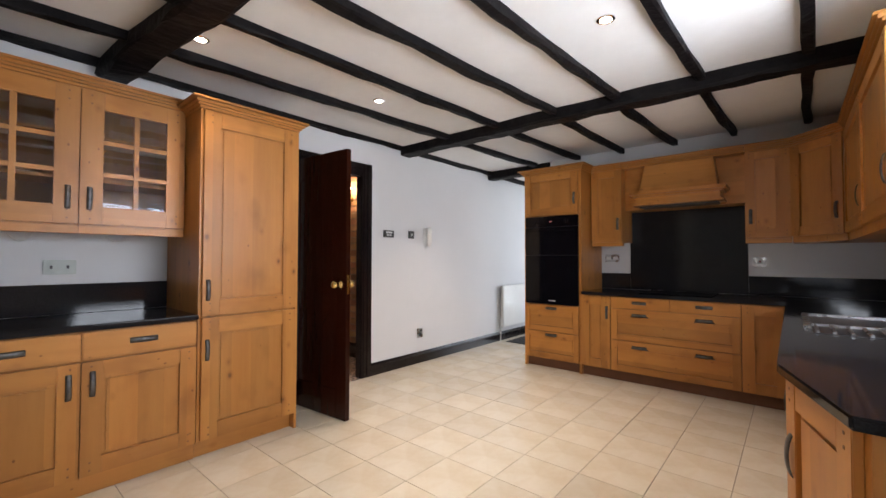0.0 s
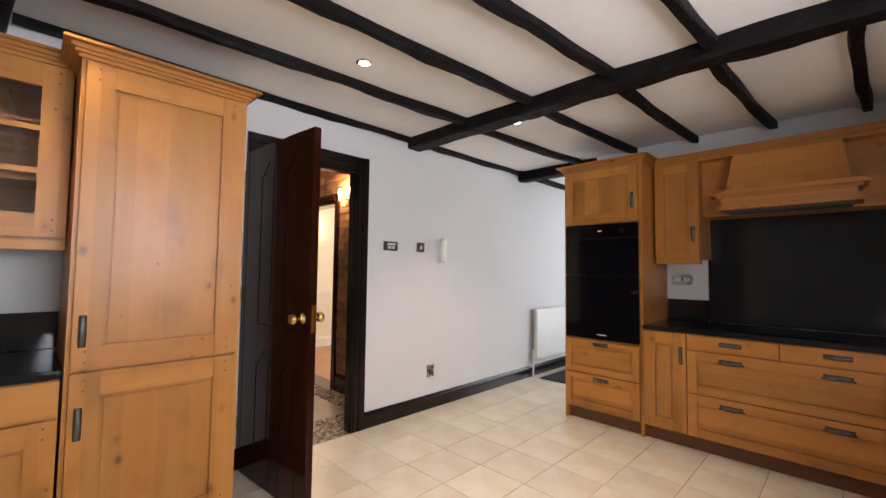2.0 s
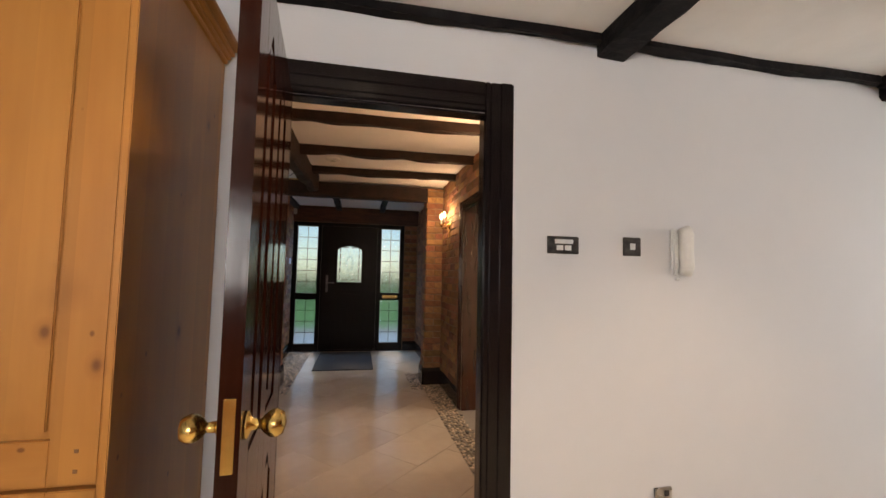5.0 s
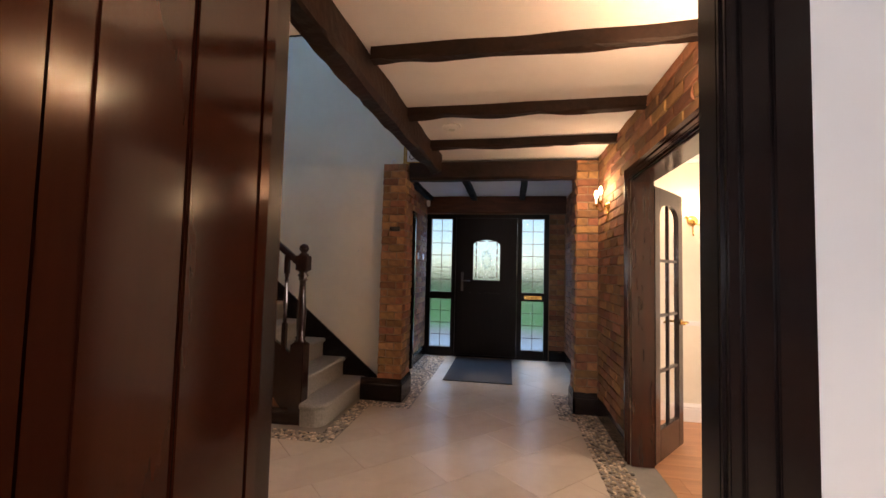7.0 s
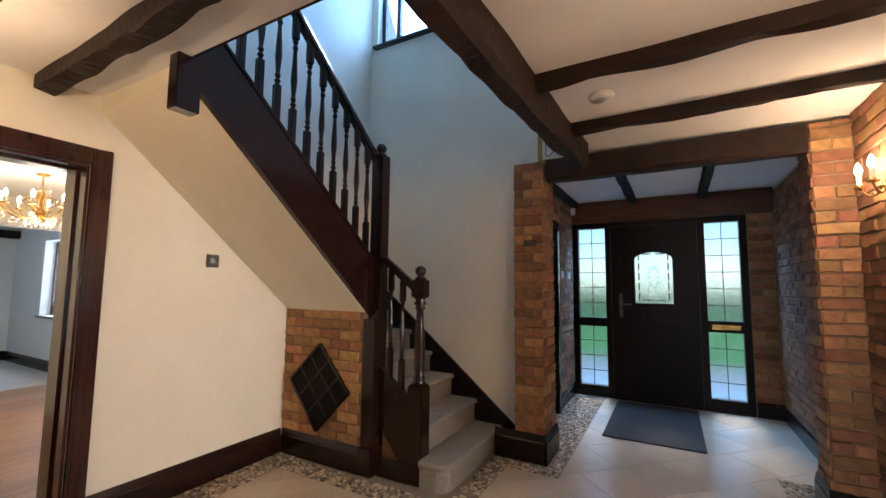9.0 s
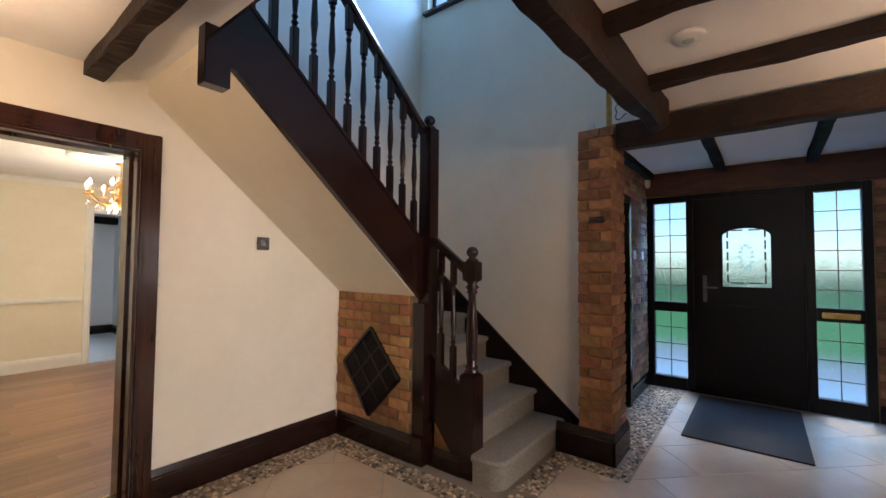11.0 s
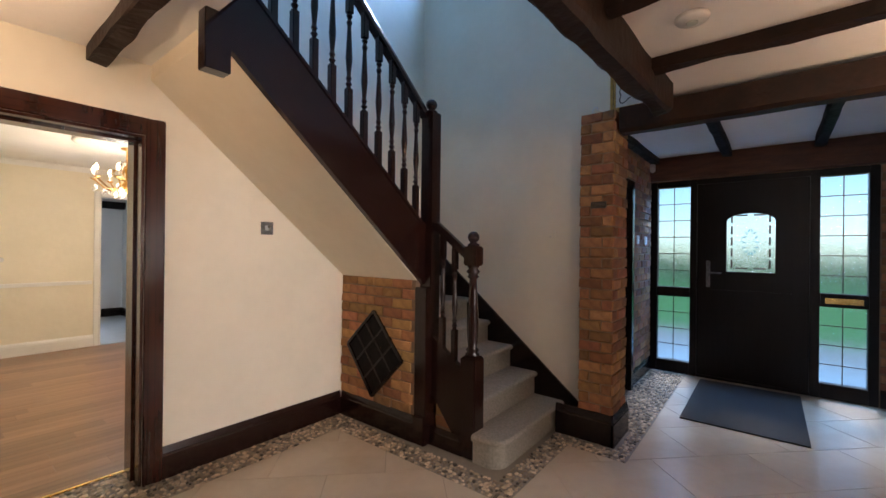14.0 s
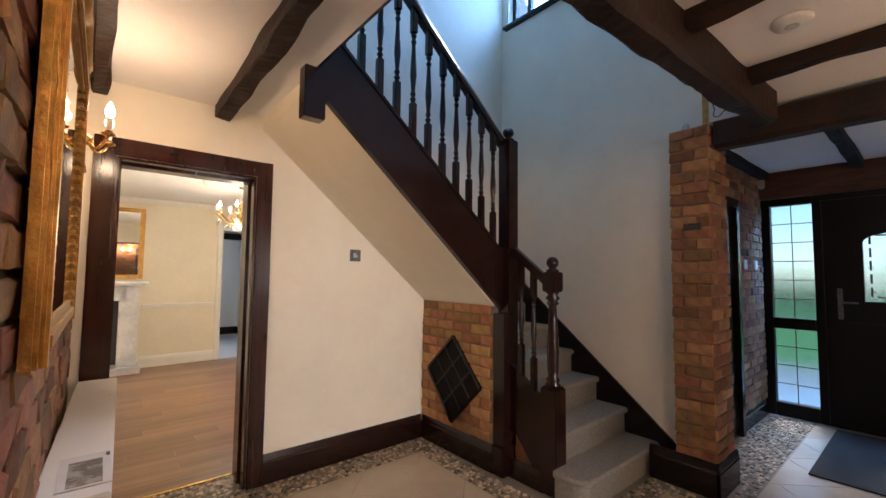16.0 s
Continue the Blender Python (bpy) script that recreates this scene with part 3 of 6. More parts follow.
def cornice(f, unit, a0, a1, b, out=0.05, back=0.0, ends=(0, 0)):
    """A stepped moulding along the top of a unit."""
    bm = bmesh.new()
    for c, z0, z1 in ((0.012, 0, 0.016), (0.024, 0.016, 0.03), (0.036, 0.03, 0.048), (out, 0.048, 0.062)):
        f.box(bm, a0 - c * ends[0], a1 + c * ends[1], b + z0, b + z1, back, c, 0.003)
    return part("cornice", bm, f.flat, unit, "stepped pine cornice")


def base_unit(f, a0, a1, doors, drawers, label, group):
    unit = thing("base_unit", f.m @ Vector(((a0 + a1) / 2, 0, -0.28)), label, "kitchen cabinet", group)
    carcass(f, unit, a0, a1, 0.10, 0.826, 0.56)
    for d in doors:
        shaker(f, "door", unit, *d[:4], d[4])
    for d in drawers:
        shaker(f, "drawer_front", unit, *d[:4], d[4], stile=d[5] if len(d) > 5 else 0.05)
    return unit


L = Face((-2.80, 0, 0), (0, 1, 0), (1, 0, 0))   # run along the west wall
GL = "runs beside the tall cupboard"
for a0, a1, right in ((-0.77, -0.27, 1), (-0.27, 0.23, 0), (0.23, 0.745, 1), (0.745, 1.262, 0)):
    base_unit(L, a0, a1, [(a0, a1, 0.105, 0.675, (a1 - 0.045 if right else a0 + 0.045, 0.56, True))], [(a0, a1, 0.682, 0.822, ((a0 + a1) / 2, 0.755, False), 0.012)],
              "honey pine base unit with one drawer and door", GL)
tagged(box("worktop", (-3.386, -0.77, 0.828), (-2.765, 1.268, 0.860), GRANITE, bevel=0.007), "polished black granite worktop on the pine base units", "worktop")
tagged(box("upstand", (-3.386, -0.77, 0.862), (-3.366, 1.268, 1.037), GRANITE, bevel=0.002), "polished black granite upstand above the worktop", "upstand")
tagged(box("plinth", (-3.3, -0.77, 0.0), (-2.83, 1.268, 0.098), PINE_Y, bevel=0.002), "pine kickboard under the base units", "plinth")

tall = thing("tall_cupboard", (-3.08, 1.59, 0), "tall honey pine larder cupboard with two doors", "cupboard")
carcass(L, tall, 1.272, 1.885, 0.10, 2.10, 0.585)
box("side_panel", (-3.386, 1.886, 0.0), (-2.783, 1.905, 2.10), PINE_Z, tall, 0.002)
box("plinth", (-3.386, 1.272, 0.0), (-2.84, 1.885, 0.099), PINE_Y, tall, 0.002)
shaker(L, "door", tall, 1.285, 1.892, 0.845, 2.095, (1.318, 1.00, True), stile=0.095)
shaker(L, "door", tall, 1.285, 1.892, 0.105, 0.838, (1.318, 0.64, True), stile=0.095)
cornice(L, tall, 1.272, 1.905, 2.10, 0.06, -0.58, (1, 1))

G = Face((-3.06, 0, 0), (0, 1, 0), (1, 0, 0))
for a0, a1, right in ((-0.77, -0.26, 1), (-0.26, 0.25, 0), (0.25, 0.757, 1), (0.757, 1.266, 0)):
    unit = thing("glazed_wall_cabinet", (-3.22, (a0 + a1) / 2, 1.33), "honey pine wall cabinet with glazed door", "wall cabinet", "glazed cabinets above the worktop")
    carcass(G, unit, a0, a1, 1.37, 2.13, 0.325, True)
    shaker(G, "door", unit, a0, a1, 1.375, 2.125, (a1 - 0.045 if right else a0 + 0.045, 1.52, True), True, 0.10)
    for z in (1.62, 1.87):
        box("shelf", (-3.37, a0 + 0.02, z), (-3.09, a1 - 0.02, z + 0.016), PINE_Y, unit, 0.001)
    cornice(G, unit, a0, a1, 2.13, 0.05, -0.32)
    box("pelmet", (-3.11, a0, 1.325), (-3.05, a1, 1.369), PINE_Y, unit, 0.004)

R = Face((0, 4.54, 0), (1, 0, 0), (0, -1, 0))   # run along the north wall
GN = "units round the cooker"
oven_unit = thing("oven_housing", (-2.11, 4.85, 0), "tall honey pine oven housing with drawers below", "cupboard")
for nm, q in (("side_panel", (-2.435, -2.415, 0.0, 2.135, -0.6, 0.0)), ("side_panel", (-1.80, -1.775, 0.0, 2.135, -0.6, 0.0)), ("cupboard_box", (-2.415, -1.80, 1.665, 2.135, -0.6, -0.003)),
              ("drawer_box", (-2.415, -1.80, 0.10, 0.695, -0.6, -0.003)), ("back_panel", (-2.415, -1.80, 0.695, 1.665, -0.6, -0.56))):
    bm = bmesh.new()
    R.box(bm, *q)
    part(nm, bm, PINE_Z, oven_unit)
shaker(R, "door", oven_unit, -2.425, -1.80, 1.675, 2.13, (-1.845, 1.84, True), stile=0.075)
shaker(R, "drawer_front", oven_unit, -2.425, -1.80, 0.405, 0.685, (-2.11, 0.655, False), stile=0.055)
shaker(R, "drawer_front", oven_unit, -2.425, -1.80, 0.115, 0.40, (-2.11, 0.365, False), stile=0.055)
cornice(R, oven_unit, -2.435, -1.775, 2.135, 0.06, -0.58, (1, 1))

oven = thing("double_oven", (-2.11, 4.8, 0.70), "built-in black glass double oven", "oven")
bm = bmesh.new()
R.box(bm, -2.41, -1.805, 0.70, 1.66, -0.52, 0.004)
part("body", bm, GREYPLASTIC, oven)
for nm, z0, z1 in (("control_panel", 1.545, 1.66), ("door", 1.235, 1.54), ("door", 0.70, 1.23)):
    bm = bmesh.new()
    R.box(bm, -2.415, -1.80, z0, z1, 0.004, 0.026, 0.004)
    d = part(nm, bm, BLACKGLASS, oven)
    if nm == "door":
        bm = bmesh.new()
        R.box(bm, -2.36, -1.855, z1 - 0.045, z1 - 0.032, 0.045, 0.056, 0.004)
        R.box(bm, -2.33, -2.315, z1 - 0.045, z1 - 0.032, 0.026, 0.046)
        R.box(bm, -1.90, -1.885, z1 - 0.045, z1 - 0.032, 0.026, 0.046)
        part("handle", bm, BLACKGLASS, d, "black bar handle")
        if z0 < 1:
            bm = bmesh.new()
            R.box(bm, -2.135, -2.055, z0 + 0.035, z0 + 0.043, 0.0262, 0.0266)
            part("badge", bm, PLASTIC, d, "small pale maker's badge")
    else:
        for a in (-2.28, -1.93):
            bm = bmesh.new()
            lathe(bm, [(0.024, 0), (0.024, 0.004), (0.017, 0.006), (0.015, 0.026), (0.002, 0.028)], (0, 0, 0), 14)
            bmesh.ops.transform(bm, matrix=R.m @ Matrix.Translation((a, 1.60, 0.026)), verts=bm.verts[:])
            part("knob", bm, BLACKWOOD, d)
        bm = bmesh.new()
        R.box(bm, -2.122, -2.09, 1.597, 1.607, 0.0262, 0.0268)
        part("display", bm, REDLED, d, "small red clock display")

base_unit(R, -1.775, -1.48, [(-1.775, -1.48, 0.105, 0.822, (-1.515, 0.66, True))], [], "narrow honey pine base unit with one door", GN)
base_unit(R, -1.478, -0.43, [], [(-1.478, -0.955, 0.715, 0.822, (-1.215, 0.772, False), 0.012), (-0.953, -0.43, 0.715, 0.822, (-0.69, 0.772, False), 0.012),
          (-1.478, -0.43, 0.41, 0.71, [(-1.215, 0.655, False), (-0.69, 0.655, False)], 0.06), (-1.478, -0.43, 0.105, 0.405, [(-1.215, 0.35, False), (-0.69, 0.35, False)], 0.06)],
          "wide honey pine drawer unit under the hob", GN)
base_unit(R, -0.428, -0.12, [(-0.428, -0.12, 0.105, 0.822, None)], [], "honey pine corner base unit", GN)
tagged(box("plinth", (-2.43, 4.58, 0.0), (-0.12, 5.1, 0.098), mat("brown_kickboard", (0.16, 0.06, 0.025), 0.5), bevel=0.002), "dark stained kickboard under the units", "plinth")

W = Face((0, 4.79, 0), (1, 0, 0), (0, -1, 0))
GW = "wall cabinets beside the hood"
for a0, a1, ga in ((-1.755, -1.44, -1.48), (-0.41, -0.098, -0.37)):
    unit = thing("wall_cabinet", ((a0 + a1) / 2, 4.95, 1.33), "honey pine wall cabinet with plain door", "wall cabinet", GW)
    carcass(W, unit, a0, a1, 1.37, 2.13, 0.355)
    shaker(W, "door", unit, a0, a1, 1.38, 2.125, (ga, 1.56, True), stile=0.07)
    cornice(W, unit, a0, a1, 2.13, 0.05, -0.35)
    bm = bmesh.new()
    W.box(bm, a0, a1, 1.33, 1.368, -0.06, 0.004, 0.003)
    part("pelmet", bm, PINE_X, unit)
hood = thing("cooker_hood", (-0.925, 4.95, 1.68), "honey pine chimney hood with moulded mantel shelf", "cooker hood")
bm = bmesh.new()
W.box(bm, -1.438, -0.412, 1.70, 2.13, -0.345, -0.10)
part("back_board", bm, PINE_X, hood)
bm = bmesh.new()
lo = [W.m @ Vector(p) for p in ((-1.25, 1.85, -0.10), (-0.60, 1.85, -0.10), (-0.60, 1.85, 0.10), (-1.25, 1.85, 0.10))]
hi = [W.m @ Vector(p) for p in ((-1.215, 2.125, -0.10), (-0.635, 2.125, -0.10), (-0.635, 2.125, 0.02), (-1.215, 2.125, 0.02))]
a = [bm.verts.new(p) for p in lo]
b = [bm.verts.new(p) for p in hi]
for i in range(4):
    bm.faces.new((a[i], a[(i + 1) % 4], b[(i + 1) % 4], b[i]))
bm.faces.new(a)
bm.faces.new(b[::-1])
part("canopy", bm, PINE_X, hood)
bm = bmesh.new()
for c, z0, z1 in ((0.150, 1.715, 1.738), (0.125, 1.738, 1.800), (0.150, 1.800, 1.818), (0.172, 1.818, 1.85)):
    W.box(bm, -1.25 - (c - 0.1), -0.60 + (c - 0.1), z0, z1, -0.10, c, 0.003)
part("mantel_shelf", bm, PINE_X, hood)
bm = bmesh.new()
W.box(bm, -1.25, -0.60, 1.70, 1.714, -0.10, 0.08)
part("filter", bm, GREYPLASTIC, hood, "dark grease filter")
cornice(W, hood, -1.438, -0.412, 2.13, 0.05, -0.34)

tagged(box("splashback", (-1.46, 5.138, 0.862), (-0.415, 5.148, 1.70), GREYGLASS, bevel=0.002), "charcoal glass splashback behind the hob", "splashback")
for x0, x1 in ((-1.77, -1.462), (-0.413, 0.55)):
    tagged(box("upstand", (x0, 5.128, 0.862), (x1, 5.148, 1.035), GRANITE, bevel=0.002), "polished black granite upstand above the worktop", "upstand")

# run under the window, with a chamfered end
E_ = Face((-0.10, 0, 0), (0, -1, 0), (-1, 0, 0))
bm = bmesh.new()
prism_out = [(-0.140, 4.505), (-0.145, 2.04), (-0.015, 1.575), (0.56, 1.56), (0.595, 1.59), (0.595, 5.146), (-1.773, 5.146), (-1.773, 4.505)]
va = [bm.verts.new((x, y, 0.828)) for x, y in prism_out]
vb = [bm.verts.new((x, y, 0.860)) for x, y in prism_out]
for i in range(len(va)):
    bm.faces.new((va[i], va[(i + 1) % len(va)], vb[(i + 1) % len(va)], vb[i]))
bm.faces.new(va[::-1])
bm.faces.new(vb)
bmesh.ops.bevel(bm, geom=bm.edges[:], offset=0.006, segments=2, affect="EDGES")
tagged(part("worktop", bm, GRANITE), "polished black granite worktop turning the corner to the sink", "worktop")
for y0, y1 in ((2.06, 2.57), (2.57, 3.17), (3.17, 3.77), (3.77, 4.5)):
    base_unit(E_, -y1, -y0, [(-y1, -y0, 0.105, 0.822, (-y1 + 0.05, 0.62, True))], [], "honey pine base unit under the sink run", "units under the window")
end_dir = Vector((0.130, -0.455, 0)).normalized()
C = Face((-0.108, 2.045, 0), end_dir, Vector((end_dir.y, -end_dir.x, 0)))
unit = thing("base_unit", (0.2, 1.82, 0), "honey pine end unit with angled door", "kitchen cabinet", "units under the window")
bm = bmesh.new()
out = [(-0.105, 2.045), (0.020, 1.605), (0.56, 1.605), (0.56, 2.045)]
va = [bm.verts.new((x, y, 0.0)) for x, y in out]
vb = [bm.verts.new((x, y, 0.826)) for x, y in out]
for i in range(4):
    bm.faces.new((va[i], va[(i + 1) % 4], vb[(i + 1) % 4], vb[i]))
bm.faces.new(va[::-1])
bm.faces.new(vb)
part("body", bm, PINE_Z, unit)
shaker(C, "door", unit, 0.01, 0.43, 0.105, 0.822, (0.055, 0.60, True), stile=0.075)

# corner and right-hand wall cabinets
dn = Vector((-1, -1, 0)).normalized()
D = Face((-0.096, 4.79, 0), Vector((1, -1, 0)).normalized(), dn)
unit = thing("corner_wall_cabinet", (0.2, 4.9, 1.33), "honey pine diagonal corner wall cabinet", "wall cabinet", GW)
bm = bmesh.new()
out = [(-0.094, 4.795), (0.205, 4.495), (0.59, 4.495), (0.59, 5.14), (-0.094, 5.14)]
va = [bm.verts.new((x, y, 1.33)) for x, y in out]
vb = [bm.verts.new((x, y, 2.13)) for x, y in out]
for i in range(5):
    bm.faces.new((va[i], va[(i + 1) % 5], vb[(i + 1) % 5], vb[i]))
bm.faces.new(va[::-1])
bm.faces.new(vb)
part("body", bm, PINE_Z, unit)
shaker(D, "door", unit, 0.005, 0.418, 1.38, 2.125, (0.37, 1.56, True), stile=0.075)
cornice(D, unit, 0, 0.424, 2.13, 0.05, -0.1)
RW = Face((0.21, 0, 0), (0, -1, 0), (-1, 0, 0))
unit = thing("wall_cabinet", (0.4, 3.85, 1.33), "honey pine wall cabinet beside the window", "wall cabinet", GW)
carcass(RW, unit, -4.49, -2.72, 1.33, 2.13, 0.385)
for a0, a1 in ((-4.49, -3.61), (-3.61, -2.72)):
    shaker(RW, "door", unit, a0, a1, 1.38, 2.125, (a1 - 0.05, 1.56, True), stile=0.075)
cornice(RW, unit, -4.49, -2.72, 2.13, 0.05, -0.38)


# ---- doors, casings and skirtings ----
def casing(name, axis, face, out, u0, u1, top, width, material, label, floor=0.0, first=0.0):
    """A moulded architrave round an opening: two uprights and a head, in three steps."""
    ob = thing(name, ((face, (u0 + u1) / 2, floor) if axis == "x" else ((u0 + u1) / 2, face, floor)), label, "door frame", "", "structure")

    def piece(nm, a0, a1, b0, b1, upright):
        bm = bmesh.new()
        for c, k0, k1 in ((0.010, 0.0, 1.0), (0.018, 0.22, 1.0), (0.026, 0.55, 0.92), (0.022, 0.03, 0.14)):
            if upright < 0:
                q = (a1 - (a1 - a0) * k1, a1 - (a1 - a0) * k0, b0, b1)
            elif upright > 0:
                q = (a0 + (a1 - a0) * k0, a0 + (a1 - a0) * k1, b0, b1)
            else:
                q = (a0, a1, b0 + (b1 - b0) * k0, b0 + (b1 - b0) * k1)
            lo, hi = (q[0], q[2]), (q[1], q[3])
            if axis == "x":
                add_box(bm, (face, lo[0], lo[1]), (face + out * c, hi[0], hi[1]), 0.002)
            else:
                add_box(bm, (lo[0], face, lo[1]), (hi[0], face + out * c, hi[1]), 0.002)
        return part(nm, bm, material, ob)
    piece("jamb_trim", u0 - (first or width), u0, floor, top + width, -1)
    piece("jamb_trim", u1, u1 + width, floor, top + width, 1)
    piece("head_trim", u0, u1, top, top + width, 0)
    return ob


def lining(name, axis, c0, c1, u0, u1, top, material, label, thick=0.012, stop=None):
    ob = thing(name, ((c0 + c1) / 2, (u0 + u1) / 2, 0) if axis == "x" else ((u0 + u1) / 2, (c0 + c1) / 2, 0), label, "door frame", "", "structure")
    quads = [("side_lining", u0, u0 + thick, 0, top, c0, c1), ("side_lining", u1 - thick, u1, 0, top, c0, c1), ("head_lining", u0 + thick, u1 - thick, top - thick, top, c0, c1)]
    if stop:
        s0, s1 = stop
        quads += [("door_stop", u0 + thick, u0 + thick + 0.012, 0, top - thick, s0, s1), ("door_stop", u1 - thick - 0.012, u1 - thick, 0, top - thick, s0, s1), ("door_stop", u0 + thick + 0.012, u1 - thick - 0.012, top - thick - 0.012, top - thick, s0, s1)]
    for nm, a0, a1, b0, b1, d0, d1 in quads:
        box(nm, (d0, a0, b0) if axis == "x" else (a0, d0, b0), (d1, a1, b1) if axis == "x" else (a1, d1, b1), material, ob, 0.002)
    return ob


def skirting(axis, face, out, u0, u1, h, material, label):
    bm = bmesh.new()
    prof = [(0, 0), (0.020, 0), (0.020, h * 0.72), (0.016, h * 0.76), (0.018, h * 0.80), (0.012, h * 0.90), (0.006, h), (0, h)]
    ends = []
    for u in (u0, u1):
        ends.append([bm.verts.new((face + out * c, u, z) if axis == "x" else (u, face + out * c, z)) for c, z in prof])
    n = len(prof)
    for i in range(n):
        bm.faces.new((ends[0][i], ends[0][(i + 1) % n], ends[1][(i + 1) % n], ends[1][i]))
    bm.faces.new(ends[0][::-1])
    bm.faces.new(ends[1])
    return structure(part("baseboard", bm, material), label, "baseboard")


# kitchen door, standing open
casing("door_trim_1", "x", WX, 1, 2.134, 2.94, 2.02, 0.13, BLACKWOOD, "black glossy moulded door surround", first=0.012)
casing("door_trim_2", "x", HX, -1, 2.122, 2.95, 2.02, 0.085, DOORWOOD, "dark mahogany moulded door surround", first=0.06)
lining("door_lining_1", "x", HX, WX, 2.122, 2.95, 2.02, BLACKWOOD, "black glossy door lining", 0.010)
door = thing("door_1", (-2.98, 2.215, 0), "dark mahogany panelled door standing open", "door", "", "structure")
box("leaf", (-3.355, 2.205, 0.008), (-2.575, 2.228, 2.005), DARKLEAF, door, 0.002)
for x0, x1 in ((-3.355, -3.318), (-3.313, -3.14), (-2.95, -2.85), (-2.685, -2.575)):
    box("stile", (x0, 2.196, 0.008), (x1, 2.237, 2.005), DARKLEAF, door, 0.003)
for x0, x1 in ((-3.14, -2.95), (-2.85, -2.685)):
    box("rail", (x0, 2.196, 0.008), (x1, 2.237, 0.22), DARKLEAF, door, 0.003)
    for z0, z1 in ((0.78, 0.925), (1.90, 2.005)):
        # the underside swells into an arched shoulder at each end
        bm = bmesh.new()
        w = x1 - x0
        under = [(x0 + w * k / 16, z0 - 0.085 * (0.5 + 0.5 * math.cos(2 * math.pi * k / 16)) ** 0.7) for k in range(17)]
        prism(bm, under + [(x1, z1), (x0, z1)], "y", 2.196, 2.237)
        part("arched_rail", bm, DARKLEAF, door)
    for z0, z1 in ((0.22, 0.79), (0.925, 1.91)):
        bm = bmesh.new()
        for y0, y1, k in ((2.200, 2.233, 0.0), (2.197, 2.236, 0.045)):
            add_box(bm, (x0 + k, y0, z0 + k), (x1 - k, y1, z1 - k), 0.004)
        part("panel", bm, DARKLEAF, door)
for s in (1, -1):
    bm = bmesh.new()
    lathe(bm, [(0.028, 0), (0.028, 0.006), (0.012, 0.012), (0.010, 0.03), (0.018, 0.036), (0.027, 0.048), (0.029, 0.06), (0.022, 0.074), (0.004, 0.079)], (0, 0, 0), 18)
    bmesh.ops.transform(bm, matrix=pose(-2.635, 2.237 if s > 0 else 2.196, 1.0, -90 * s, 0, 0), verts=bm.verts[:])
    smooth(part("door_knob", bm, BRASS, door, "polished brass door knob"))
box("latch_plate", (-2.577, 2.206, 0.93), (-2.573, 2.228, 1.07), BRASS, door, 0.001, "brass latch plate")
for z in (0.25, 1.05, 1.80):
    box("hinge", (-3.372, 2.192, z), (-3.356, 2.208, z + 0.09), BRASS, door, 0.002, "brass hinge")

door.matrix_basis = Matrix.Translation((-2.993, 2.166, 0)) @ pose(0, 0, 0, 0, 0, 4.5)

# dining room doorway
casing("door_trim_3", "y", SY, 1, -4.435, -3.70, 2.02, 0.098, DOORWOOD, "dark mahogany moulded door surround")
lining("door_lining_2", "y", SY - 0.27, SY, -4.435, -3.70, 2.02, DOORWOOD, "dark mahogany door lining with stop", 0.016, (SY - 0.16, SY - 0.10))
tagged(box("threshold_strip", (-4.42, SY - 0.285, -0.004), (-3.715, SY - 0.262, 0.006), BRASS, bevel=0.002), "gold metal threshold strip in the doorway", "threshold", kind="structure")

# french doors
casing("door_trim_4", "y", NY, -1, -5.73, -4.54, 1.985, 0.085, DOORWOOD, "dark mahogany moulded french door surround")
lining("door_lining_3", "y", NY, NY + 0.15, -5.73, -4.54, 1.985, DOORWOOD, "dark mahogany french door lining", 0.02)


